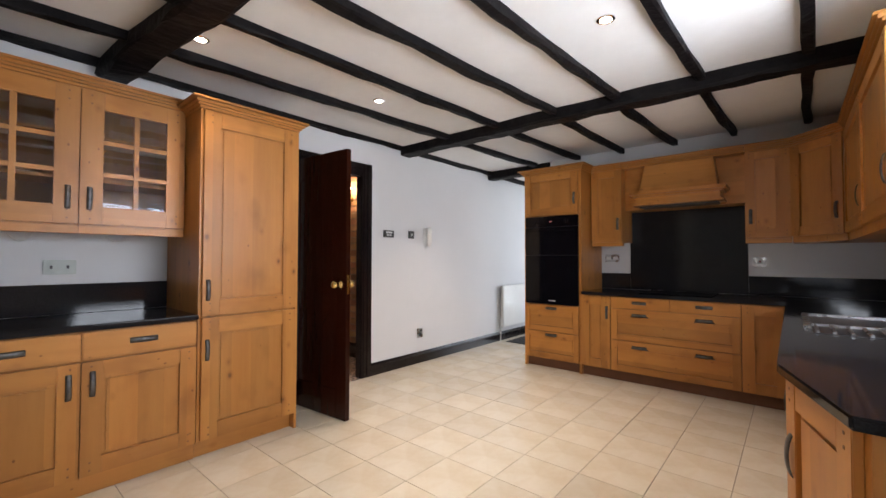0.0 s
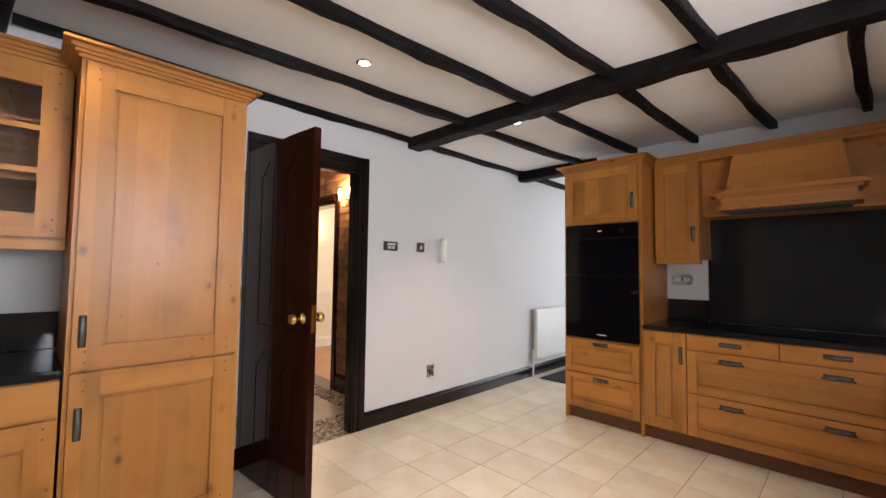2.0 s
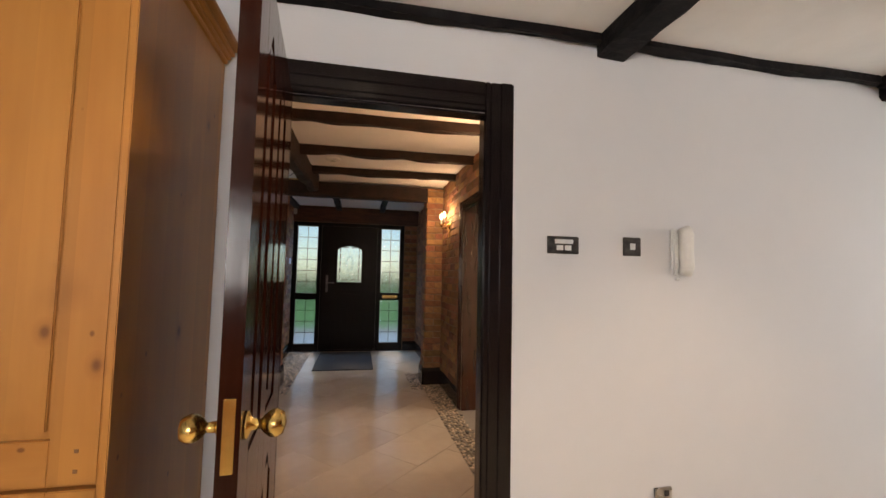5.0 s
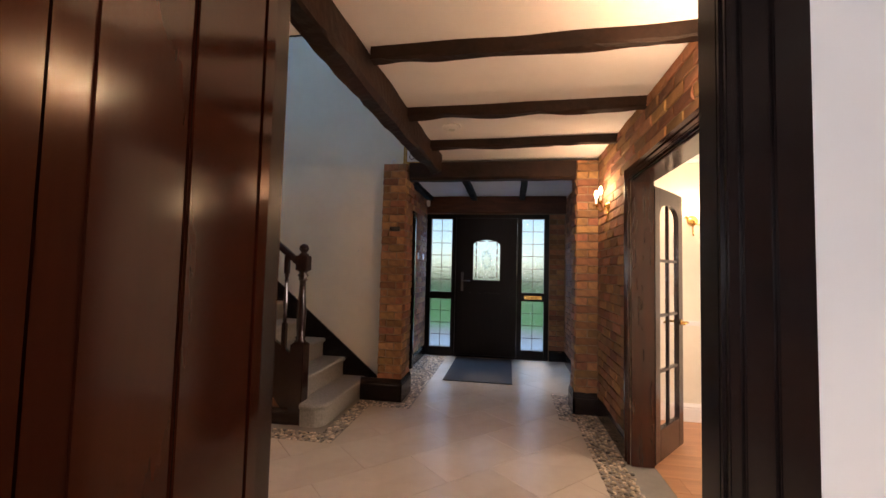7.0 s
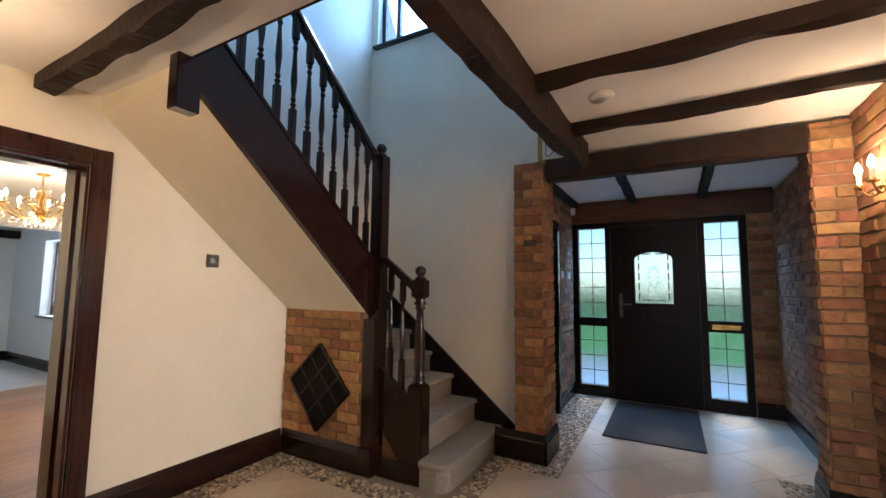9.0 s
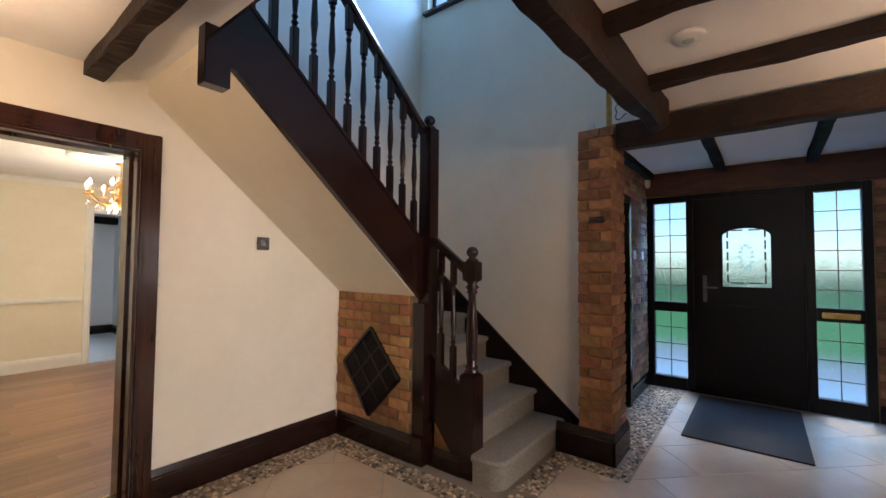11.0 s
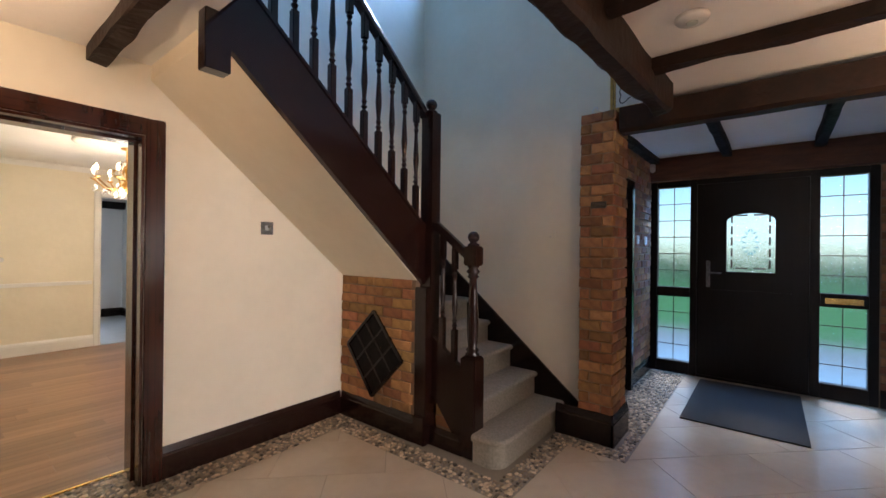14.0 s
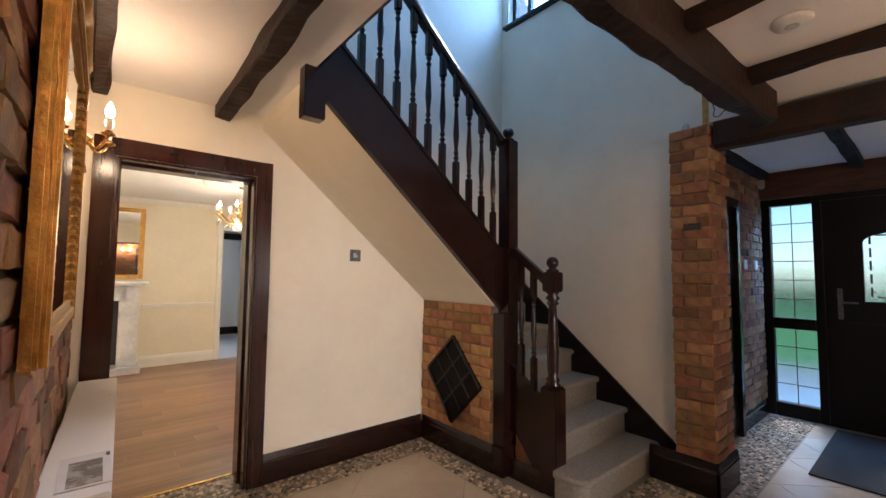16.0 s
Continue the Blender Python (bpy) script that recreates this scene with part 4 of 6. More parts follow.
def french_leaf(hinge, turn):
    leaf = thing("french_door", (0, 0, 0), "dark mahogany glazed french door with arched top panes", "door", "", "structure")
    w, h, t = 0.575, 1.94, 0.04
    for x0, x1 in ((0, 0.095), (w - 0.095, w)):
        box("stile", (x0, 0, 0.01), (x1, t, h), DARKWOOD, leaf, 0.004)
    box("rail", (0.095, 0, 0.01), (w - 0.095, t, 0.23), DARKWOOD, leaf, 0.004)
    bm = bmesh.new()
    arch = [(0.095, h), (w - 0.095, h), (w - 0.095, h - 0.19)]
    for i in range(1, 12):
        a = math.pi * i / 12
        arch.append((w / 2 + (w / 2 - 0.095) * math.cos(a), h - 0.19 + 0.085 * math.sin(a)))
    arch.append((0.095, h - 0.19))
    prism(bm, arch, "y", 0, t)
    part("arched_rail", bm, DARKWOOD, leaf)
    pane = box("pane", (0.09, 0.017, 0.22), (w - 0.09, 0.022, h - 0.10), GLASS, leaf, 0, "clear bevelled glass")
    pane.visible_shadow = False
    box("glazing_bar", (w / 2 - 0.012, 0.006, 0.23), (w / 2 + 0.012, t - 0.006, h - 0.11), DARKWOOD, leaf, 0.003)
    for k in (1, 2, 3):
        z = 0.23 + (h - 0.19 - 0.23 + 0.06) * k / 4
        for x0, x1 in ((0.095, w / 2 - 0.012), (w / 2 + 0.012, w - 0.095)):
            box("glazing_bar", (x0, 0.006, z - 0.011), (x1, t - 0.006, z + 0.011), DARKWOOD, leaf, 0.003)
    for s in (1, -1):
        bm = bmesh.new()
        y = t if s > 0 else 0
        lathe(bm, [(0.024, 0), (0.022, 0.008), (0.009, 0.012), (0.009, 0.05)], (w - 0.05, y, 0.95), 12, "y") if s > 0 else lathe(bm, [(0.009, -0.05), (0.009, -0.012), (0.022, -0.008), (0.024, 0)], (w - 0.05, y, 0.95), 12, "y")
        tube(bm, [(w - 0.05, y + s * 0.048, 0.95), (w - 0.09, y + s * 0.052, 0.952), (w - 0.15, y + s * 0.05, 0.945)], 0.009)
        smooth(part("door_handle", bm, BRASS, leaf, "brass lever handle"))
    for z in (0.2, 0.95, 1.70):
        box("hinge", (-0.012, t - 0.012, z), (0.014, t + 0.004, z + 0.09), BRASS, leaf, 0.002, "brass hinge")
    leaf.matrix_basis = Matrix.Translation(hinge) @ pose(0, 0, 0, 0, 0, turn)
    return leaf


french_leaf((-5.725, NY + 0.16, 0.0), 90 + 52)

skirting("x", WX, 1, 3.05, 7.3, 0.125, BLACKWOOD, "black moulded skirting board")
skirting("x", WX, 1, 1.91, 2.124, 0.125, BLACKWOOD, "black moulded skirting board")
HS = "dark mahogany moulded skirting board"
skirting("y", SY, 1, -5.82, -4.533, 0.19, DARKWOOD, HS)
skirting("y", NY, -1, -6.71, -5.815, 0.19, DARKWOOD, HS)
skirting("y", NY, -1, -4.455, HX, 0.19, DARKWOOD, HS)
skirting("x", HX, -1, 3.05, NY - 0.02, 0.19, DARKWOOD, HS)
skirting("x", EX, -1, SY + 0.02, 1.80, 0.19, DARKWOOD, HS)
skirting("x", -5.84, 1, SY + 0.02, 0.446, 0.19, DARKWOOD, HS)
skirting("x", -5.902, 1, 0.553, 0.83, 0.13, DARKWOOD, HS)
skirting("x", -6.674, 1, 1.16, 1.582, 0.22, BLACKWOOD, HS)
skirting("y", 1.570, 1, -7.04, -6.654, 0.22, BLACKWOOD, HS)
skirting("x", -6.716, 1, 3.22, NY - 0.02, 0.2, BLACKWOOD, HS)
skirting("y", 3.241, -1, -7.0, -6.696, 0.2, BLACKWOOD, HS)
skirting("y", 1.325, 1, -9.0, -8.09, 0.16, BLACKWOOD, HS)
skirting("y", 3.46, -1, -9.0, -6.98, 0.16, BLACKWOOD, HS)
skirting("x", -9.0, 1, 3.22, 3.45, 0.16, BLACKWOOD, HS)
for y0, u0, u1 in ((-4.86, -7.0, -6.22), (-4.86, -5.08, -4.13)):
    skirting("y", y0, 1, u0, u1, 0.16, SATIN, "white moulded skirting board")
tagged(box("dado_rail", (-5.06, -4.86, 0.855), (-4.13, -4.822, 0.905), SATIN, bevel=0.006), "white moulded dado rail", "trim", kind="structure")
skirting("y", -7.7, 1, -7.0, -2.0, 0.16, BLACKWOOD, "dark skirting board in the room beyond")
skirting("x", -6.08, 1, -7.7, -5.0, 0.16, BLACKWOOD, "dark skirting board in the room beyond")
beam("beam", (-7.0, -7.6, 2.24), (-2.0, -7.6, 2.24), 0.16, 0.13, BLACKBEAM, "dark beam in the room beyond", 0.01, 0, 81)
casing("door_trim_5", "y", -4.86, 1, -6.15, -5.15, 2.07, 0.07, SATIN, "white moulded opening surround")
lining("door_lining_4", "y", -4.98, -4.86, -6.15, -5.15, 2.07, SATIN, "white opening lining")
skirting("x", -6.75, 1, 3.62, 7.2, 0.16, SATIN, "white moulded skirting board")
tagged(box("dado_rail", (-6.75, 3.62, 0.86), (-6.725, 7.2, 0.90), SATIN, bevel=0.006), "white moulded dado rail", "trim", kind="structure")
for name, lo, hi in (("cornice_dining", (-7.0, -4.86, 2.37), (-3.57, -4.80, 2.44)), ("cornice_lounge", (-6.75, 3.62, 2.36), (-6.69, 7.2, 2.44))):
    structure(box(name, lo, hi, SATIN, bevel=0.02), "white plaster cornice", "cornice")


# ---- staircase ----
mat_lead = mat("dark_lead", (0.10, 0.085, 0.075), 0.5)
stair = thing("staircase", (-6.3, 0.5, 0), "dark mahogany turned staircase with grey carpet", "staircase")
RISE, GO = 0.187, 0.232
for i in range(5):
    y1 = 1.135 - i * GO
    z1 = RISE * (i + 1)
    bm = bmesh.new()
    prof = [(SY + 0.002, z1 - RISE - (0.0 if i == 0 else 0.02)), (y1, z1 - RISE - (0 if i == 0 else 0.02)), (y1, z1 - 0.05), (y1 + 0.022, z1 - 0.036), (y1 + 0.027, z1 - 0.018), (y1 + 0.018, z1 - 0.004), (y1, z1), (SY + 0.002, z1)]
    x1 = -5.985
    if i == 0:
        # bullnose bottom step curling round the newel
        outl = [(-6.84, SY + 0.4), (-6.84, y1)] + [(-5.97 + 0.10 * math.sin(a), y1 - 0.10 + 0.10 * math.cos(a)) for a in [k * math.pi / 10 for k in range(6)]] + [(-5.87, 0.935), (-5.985, 0.93), (-5.985, SY + 0.4)]
        levels = ((0.0, 0.0), (0.0, z1 - 0.05), (0.022, z1 - 0.036), (0.027, z1 - 0.018), (0.016, z1 - 0.003), (0.0, z1))
        rings = []
        for grow, z in levels:
            ring = []
            for k, (x, y) in enumerate(outl):
                gx = grow if 4 <= k <= 8 else 0
                gy = grow if 1 <= k <= 6 else 0
                ring.append(bm.verts.new((x + gx * 0.8, y + gy, z)))
            rings.append(ring)
        for r, s in zip(rings, rings[1:]):
            for k in range(len(outl)):
                bm.faces.new((r[k], r[(k + 1) % len(outl)], s[(k + 1) % len(outl)], s[k]))
        bm.faces.new(rings[0][::-1])
        bm.faces.new(rings[-1])
    else:
        prism(bm, prof, "x", -6.84, x1)
    smooth_step = part("carpeted_step", bm, CARPET, stair, "grey carpet")
for x0, x1, y1, z1 in ((-6.84, -5.9, -0.06, RISE * 6), (-6.3, -5.9, 0.12, RISE * 7)):
    box("carpeted_step", (x0, SY + 0.002, z1 - 0.25), (x1, y1, z1), CARPET, stair, 0.012, "grey carpet")
for i in range(6):
    x0 = -5.86 + i * 0.222
    z1 = RISE * 7 + 0.187 * (i + 1)
    low = 1.25 + (x0 + 5.845) * 0.857
    bm = bmesh.new()
    prism(bm, [(x0, low), (x0 - 0.02, z1 - 0.03), (x0 - 0.015, z1), (x0 + 0.222, z1), (x0 + 0.222, low + 0.19)], "y", SY + 0.002, 0.45)
    part("carpeted_step", bm, CARPET, stair, "grey carpet")
# sloped plaster underside
bm = bmesh.new()
prism(bm, [(-5.845, 1.157), (-4.46, 2.345), (-4.46, 2.43), (-4.58, 2.43), (-5.845, 1.245)], "y", SY + 0.001, 0.452)
part("soffit", bm, CREAM, stair, "cream plastered sloping underside")
# upper string
bm = bmesh.new()
prism(bm, [(-5.92, 1.10), (-4.52, 2.29), (-4.43, 2.43), (-4.43, 2.74), (-5.92, 1.50)], "y", 0.456, 0.494)
part("upper_string", bm, DARKWOOD, stair)
bm = bmesh.new()
prism(bm, [(-5.92, 1.502), (-4.43, 2.742), (-4.43, 2.765), (-5.92, 1.525)], "y", 0.448, 0.502)
part("string_cap", bm, DARKWOOD, stair)
box("string_end_block", (-4.512, 0.44, 2.165), (-4.40, 0.515, 2.43), DARKWOOD, stair, 0.004)
box("trimmer", (-4.475, 0.515, 2.43), (-4.455, 1.80, 2.62), DARKWOOD, stair, 0.003)
# wall string
bm = bmesh.new()
prism(bm, [(1.32, 0.0), (1.32, 0.20), (1.272, 0.20), (0.352, 0.952), (SY, 1.555), (SY, 0.9), (0.15, 0.6), (0.85, 0.0)], "x", -6.848, -6.825)
part("wall_string", bm, BLACKWOOD, stair)
# lower string and kicker below the newels
bm = bmesh.new()
prism(bm, [(0.55, 0.36), (0.55, 0.765), (0.82, 0.575), (0.82, 0.02), (0.76, 0.10)], "x", -5.938, -5.902)
part("lower_string", bm, DARKWOOD, stair)


def newel(x, y, z0, top, square_from, square_top, s=0.047, turned=True):
    bm = bmesh.new()
    add_box(bm, (x - s, y - s, z0), (x + s, y + s, square_from), 0.006)
    post = part("newel_post", bm, DARKWOOD, stair)
    if turned:
        bm = bmesh.new()
        h = square_top - square_from
        lathe(bm, [(s * 0.9, 0), (s, 0.012), (s * 0.7, 0.025), (s * 0.9, 0.04), (s * 0.62, 0.06), (s * 0.75, 0.12), (s * 0.8, h * 0.4), (s * 0.55, h * 0.72), (s * 0.5, h - 0.09), (s * 0.8, h - 0.075), (s * 0.6, h - 0.06), (s * 0.95, h - 0.04), (s * 0.6, h - 0.02), (s * 0.9, h)], (x, y, square_from), 14)
        smooth(part("turned_shaft", bm, DARKWOOD, post))
        bm = bmesh.new()
        add_box(bm, (x - s, y - s, square_top), (x + s, y + s, top - 0.10), 0.008)
        part("newel_block", bm, DARKWOOD, post)
    bm = bmesh.new()
    zb = top - 0.10
    lathe(bm, [(s * 0.8, 0), (s * 0.85, 0.012), (s * 0.45, 0.022), (s * 0.5, 0.03), (s * 0.72, 0.042), (s * 0.82, 0.06), (s * 0.72, 0.08), (s * 0.45, 0.095), (0.004, 0.1)], (x, y, zb), 16)
    smooth(part("ball_finial", bm, DARKWOOD, post))


newel(-5.945, 0.875, 0.0, 1.505, 0.67, 1.275, 0.05)
newel(-5.936, 0.500, 0.0, 2.470, 2.37, 2.37, 0.052, False)
box("newel_foot", (-5.985, 0.4455, 0.0), (-5.836, 0.5535, 1.11), DARKWOOD, stair, 0.004)
box("newel_plinth", (-5.98, 0.4435, 0.0), (-5.818, 0.5555, 0.20), DARKWOOD, stair, 0.008)
box("base_block", (-6.0, 0.815, 0.0), (-5.885, 0.935, 0.66), DARKWOOD, stair, 0.006)


def baluster_mesh(h):
    bm = bmesh.new()
    s = 0.019
    add_box(bm, (-s, -s, 0), (s, s, h * 0.27), 0.003)
    add_box(bm, (-s, -s, h * 0.80), (s, s, h), 0.003)
    m = h * 0.53
    lathe(bm, [(s, 0), (s * 0.6, 0.012), (s * 1.05, 0.028), (s * 0.55, 0.044), (s * 0.95, 0.06), (s * 0.62, 0.08), (s * 1.1, m * 0.40), (s * 1.0, m * 0.5), (s * 0.6, m - 0.075), (s * 0.95, m - 0.055), (s * 0.55, m - 0.035), (s * 1.0, m - 0.016), (s * 0.7, m)], (0, 0, h * 0.27), 10)
    return bm


def railing(name, p0, p1, w, h):
    a, b = Vector(p0), Vector(p1)
    bm = bmesh.new()
    d = (b - a)
    side = Vector((-d.y, d.x, 0)).normalized()
    up = d.cross(side).normalized()
    up = up if up.z > 0 else -up
    sect = [(-w / 2, 0), (-w / 2, h * 0.5), (-w * 0.3, h), (w * 0.3, h), (w / 2, h * 0.5), (w / 2, 0)]
    ends = [[bm.verts.new(p + side * s + up * z) for s, z in sect] for p in (a, b)]
    for k in range(6):
        bm.faces.new((ends[0][k], ends[0][(k + 1) % 6], ends[1][(k + 1) % 6], ends[1][k]))
    bm.faces.new(ends[0][::-1])
    bm.faces.new(ends[1])
    return part(name, bm, DARKWOOD, stair)


railing("handrail", (-5.90, 0.475, 2.315), (-4.30, 0.475, 3.69), 0.06, 0.055)
railing("handrail", (-5.93, 0.55, 1.537), (-5.93, 0.84, 1.315), 0.055, 0.05)
for i in range(12):
    x = -5.80 + i * 0.119
    zb = 1.525 + (x + 5.92) * (2.765 - 1.525) / 1.49
    zt = 2.33 + (x + 5.92) * (3.69 - 2.33) / 1.62
    bm = baluster_mesh(zt - zb + 0.03)
    bmesh.ops.transform(bm, matrix=Matrix.Translation((x, 0.475, zb - 0.02)), verts=bm.verts[:])
    part("baluster", bm, DARKWOOD, stair)
for y in (0.635, 0.74):
    zb = 0.80 - (y - 0.50) * 0.70
    zt = 1.575 - (y - 0.50) * 0.765
    bm = baluster_mesh(zt - zb + 0.02)
    bmesh.ops.transform(bm, matrix=Matrix.Translation((-5.92, y, zb - 0.012)), verts=bm.verts[:])
    part("baluster", bm, DARKWOOD, stair)

# brick panels below the stair, with a diamond grille
panel_wall = structure(box("wall_stair_panel", (-5.95, SY, 0.0), (-5.845, 0.444, 1.158), MORTAR, bevel=0), "brick panel below the stair", "wall")
small_panel = structure(box("wall_stair_infill", (-5.982, 0.555, 0.0), (-5.957, 0.82, 0.46), MORTAR, bevel=0), "small brick infill below the stair", "wall")
GREYBAR = mat("dull_black_lead", (0.030, 0.024, 0.020), 0.5, 0.3)
grille = thing("diamond_grille", (-5.84, 0.02, 0.57), "black leaded diamond vent grille in the bricks", "vent")
D0 = [(0.335, 0.555), (0.035, 0.895), (-0.275, 0.60), (0.02, 0.235)]
bm = bmesh.new()
prism(bm, D0, "x", -5.835, -5.826)
part("dark_backing", bm, BLACKBEAM, grille)
for k in range(4):
    a, b = Vector((-5.822, *D0[k])), Vector((-5.822, *D0[(k + 1) % 4]))
    bm = bmesh.new()
    tube(bm, [a, b], 0.016, 4)
    part("edge_bar", bm, BLACKWOOD, grille)
for t in (1 / 3, 2 / 3):
    for q in ((0, 1, 3, 2), (1, 2, 0, 3)):
        a = Vector(D0[q[0]]).lerp(Vector(D0[q[1]]), t)
        b = Vector(D0[q[2]]).lerp(Vector(D0[q[3]]), t)
        bm = bmesh.new()
        tube(bm, [(-5.822, *a), (-5.822, *b)], 0.007, 6)
        part("lattice_bar", bm, GREYBAR, grille)


# ---- porch and front door ----
pillar_1 = structure(box("pillar_south", (-7.012, 1.332, 0), (-6.684, 1.560, 2.385), MORTAR, bevel=0), "orange-brown brick pillar beside the stairs", "pillar")
pillar_2 = structure(box("pillar_north", (-6.98, 3.251, 0), (-6.726, NY, 2.40), MORTAR, bevel=0), "orange-brown brick pillar beside the porch", "pillar")
PVC = mat("dark_woodgrain_pvc", (0.009, 0.006, 0.006), 0.4, 0, (0.006, 0.004, 0.004), 6, stretch=(6, 6, 0.5), bump=0.05, spec=0.12)
front = thing("door_2", (-9.03, 2.26, 0), "dark woodgrain front door set with leaded glass sidelights", "front door", "", "structure")
for nm, y0, y1, z0, z1 in (("outer_frame", 1.32, 1.405, 0, 2.19), ("outer_frame", 3.14, 3.21, 0, 2.19), ("mullion", 1.735, 1.80, 0, 2.19), ("mullion", 2.74, 2.812, 0, 2.19),
                           ("head_rail", 1.405, 1.735, 2.12, 2.19), ("head_rail", 1.80, 2.74, 2.13, 2.19), ("head_rail", 2.812, 3.14, 2.12, 2.19),
                           ("sill_rail", 1.405, 1.735, 0, 0.135), ("sill_rail", 2.812, 3.14, 0, 0.14), ("transom", 1.405, 1.735, 0.872, 0.98), ("transom", 2.812, 3.14, 0.872, 1.0), ("threshold", 1.80, 2.74, 0, 0.03)):
    box(nm, (-9.08, y0, z0), (-8.985, y1, z1), PVC, front, 0.006)
for y0, y1 in ((1.405, 1.735), (2.812, 3.14)):
    for z0, z1, rows in ((0.135, 0.875, 4), (0.98, 2.12, 6)):
        pane = box("frosted_pane", (-9.045, y0, z0), (-9.030, y1, z1), FROST, front, 0, "obscured leaded glass")
        pane.visible_shadow = False
        for k in range(1, rows):
            z = z0 + (z1 - z0) * k / rows
            box("lead_strip", (-9.030, y0, z - 0.004), (-9.026, y1, z + 0.004), mat_lead, pane, 0)
        box("lead_strip", (-9.030, (y0 + y1) / 2 - 0.004, z0), (-9.0255, (y0 + y1) / 2 + 0.004, z1), mat_lead, pane, 0)
box("letter_plate", (-8.984, 2.85, 0.905), (-8.972, 3.11, 0.96), BRASS, front, 0.003, "gold letter plate")
leaf = wall("door_leaf", "x", -9.06, -9.005, 1.802, 2.738, 0.03, 2.13, [(2.07, 2.48, 1.175, 1.80)], PVC, "front door leaf")
for key in ("label", "category", "kind"):
    del leaf[key]
leaf.name = "door_leaf"
leaf.parent = front
leaf.location = -Vector(front.location)
for y0, y1, z0, z1 in ((1.93, 2.61, 0.20, 0.98),):
    box("moulded_panel", (-9.012, y0, z0), (-8.998, y1, z1), PVC, front, 0.006)
bm = bmesh.new()
prism(bm, [(2.03, 1.69), (2.07, 1.69)] + [(2.275 - 0.205 * math.cos(a), 1.71 + 0.085 * math.sin(a)) for a in [math.pi * k / 10 for k in range(11)]] + [(2.48, 1.69), (2.52, 1.69), (2.52, 1.88), (2.03, 1.88)], "x", -9.028, -8.994)
part("arched_bead", bm, PVC, front)
for q in ((2.035, 2.07, 1.14, 1.80), (2.48, 2.515, 1.14, 1.80), (2.07, 2.48, 1.14, 1.175)):
    box("glazing_bead", (-9.008, q[0], q[2]), (-8.998, q[1], q[3]), PVC, front, 0.004)
pane = box("door_pane", (-9.045, 2.07, 1.175), (-9.03, 2.48, 1.83), FROST, front, 0, "etched glass pane with dark border bars")
pane.visible_shadow = False
for y, z, w, h in [(2.115, z, 0.016, 0.085) for z in (1.26, 1.38, 1.50, 1.62, 1.74)] + [(2.435, z, 0.016, 0.085) for z in (1.26, 1.38, 1.50, 1.62, 1.74)] + [(2.20, 1.215, 0.10, 0.014), (2.35, 1.215, 0.10, 0.014), (2.20, 1.775, 0.10, 0.014), (2.35, 1.775, 0.10, 0.014)]:
    box("border_bar", (-9.030, y - w / 2, z - h / 2), (-9.027, y + w / 2, z + h / 2), mat_lead, pane, 0)
rg_ = random.Random(8)
for k in range(14):
    a = 2 * math.pi * k / 14
    y, z = 2.275 + 0.055 * math.cos(a), 1.49 + 0.125 * math.sin(a)
    bm = bmesh.new()
    lean = a + rg_.uniform(-0.6, 0.6)
    u, v = Vector((0, math.cos(lean), math.sin(lean))) * 0.028, Vector((0, -math.sin(lean), math.cos(lean))) * 0.010
    p = Vector((-9.0285, y, z))
    ring = [bm.verts.new(q) for q in (p - u, p - v + Vector((0.0015, 0, 0)), p + u, p + v + Vector((0.0015, 0, 0)))]
    back = [bm.verts.new(q + Vector((-0.001, 0, 0))) for q in (p - u, p - v, p + u, p + v)]
    bm.faces.new(ring)
    bm.faces.new(back[::-1])
    for i in range(4):
        bm.faces.new((ring[i], back[i], back[(i + 1) % 4], ring[(i + 1) % 4]))
    part("etched_leaf", bm, FROST, pane)
box("handle_plate", (-9.005, 1.888, 1.0), (-8.993, 1.925, 1.29), PEWTER, front, 0.004, "dull metal handle plate")
bm = bmesh.new()
tube(bm, [(-8.995, 1.906, 1.16), (-8.95, 1.908, 1.16), (-8.945, 1.94, 1.16), (-8.948, 2.03, 1.158)], 0.010)
smooth(part("lever", bm, PEWTER, front, "dull metal lever"))

side_door = thing("door_3", (-7.62, 1.33, 0), "black framed cupboard door in the porch", "door", "", "structure")
for nm, q in (("jamb", (-7.25, -7.18, 0, 2.08)), ("jamb", (-8.08, -8.00, 0, 2.08)), ("head", (-8.00, -7.25, 2.0, 2.08))):
    box(nm, (q[0], 1.326, q[2]), (q[1], 1.372, q[3]), BLACKWOOD, side_door, 0.005)
box("leaf", (-8.00, 1.326, 0.02), (-7.25, 1.338, 2.0), BLACKWOOD, side_door, 0.002)
box("edge_strip", (-8.088, 1.326, 0.1), (-8.081, 1.362, 1.98), STEEL, side_door, 0.001, "bright metal edge strip")
for x in (-8.33, -8.68):
    tagged(box("light_switch", (x - 0.045, 1.337, 1.46), (x + 0.045, 1.350, 1.55), PLASTIC, bevel=0.004), "white plastic light switch on the porch bricks", "switch")
tagged(box("alarm_sensor", (-8.93, 1.337, 2.30), (-8.87, 1.39, 2.40), PLASTIC, bevel=0.012), "white plastic alarm sensor high in the porch", "sensor")
tagged(box("door_mat", (-8.88, 1.855, 0.001), (-7.555, 2.675, 0.012), MATGREY, bevel=0.004), "grey rectangular doormat before the front door", "mat")
vent = thing("air_vent", (-6.66, 1.467, 1.715), "dark metal air vent set in the brick pillar", "vent")
box("vent_frame", (-6.672, 1.412, 1.69), (-6.660, 1.522, 1.738), GREYPLASTIC, vent, 0.003)
for k in range(4):
    box("slat", (-6.661, 1.418, 1.697 + k * 0.010), (-6.656, 1.516, 1.702 + k * 0.010), BLACKWOOD, vent, 0)

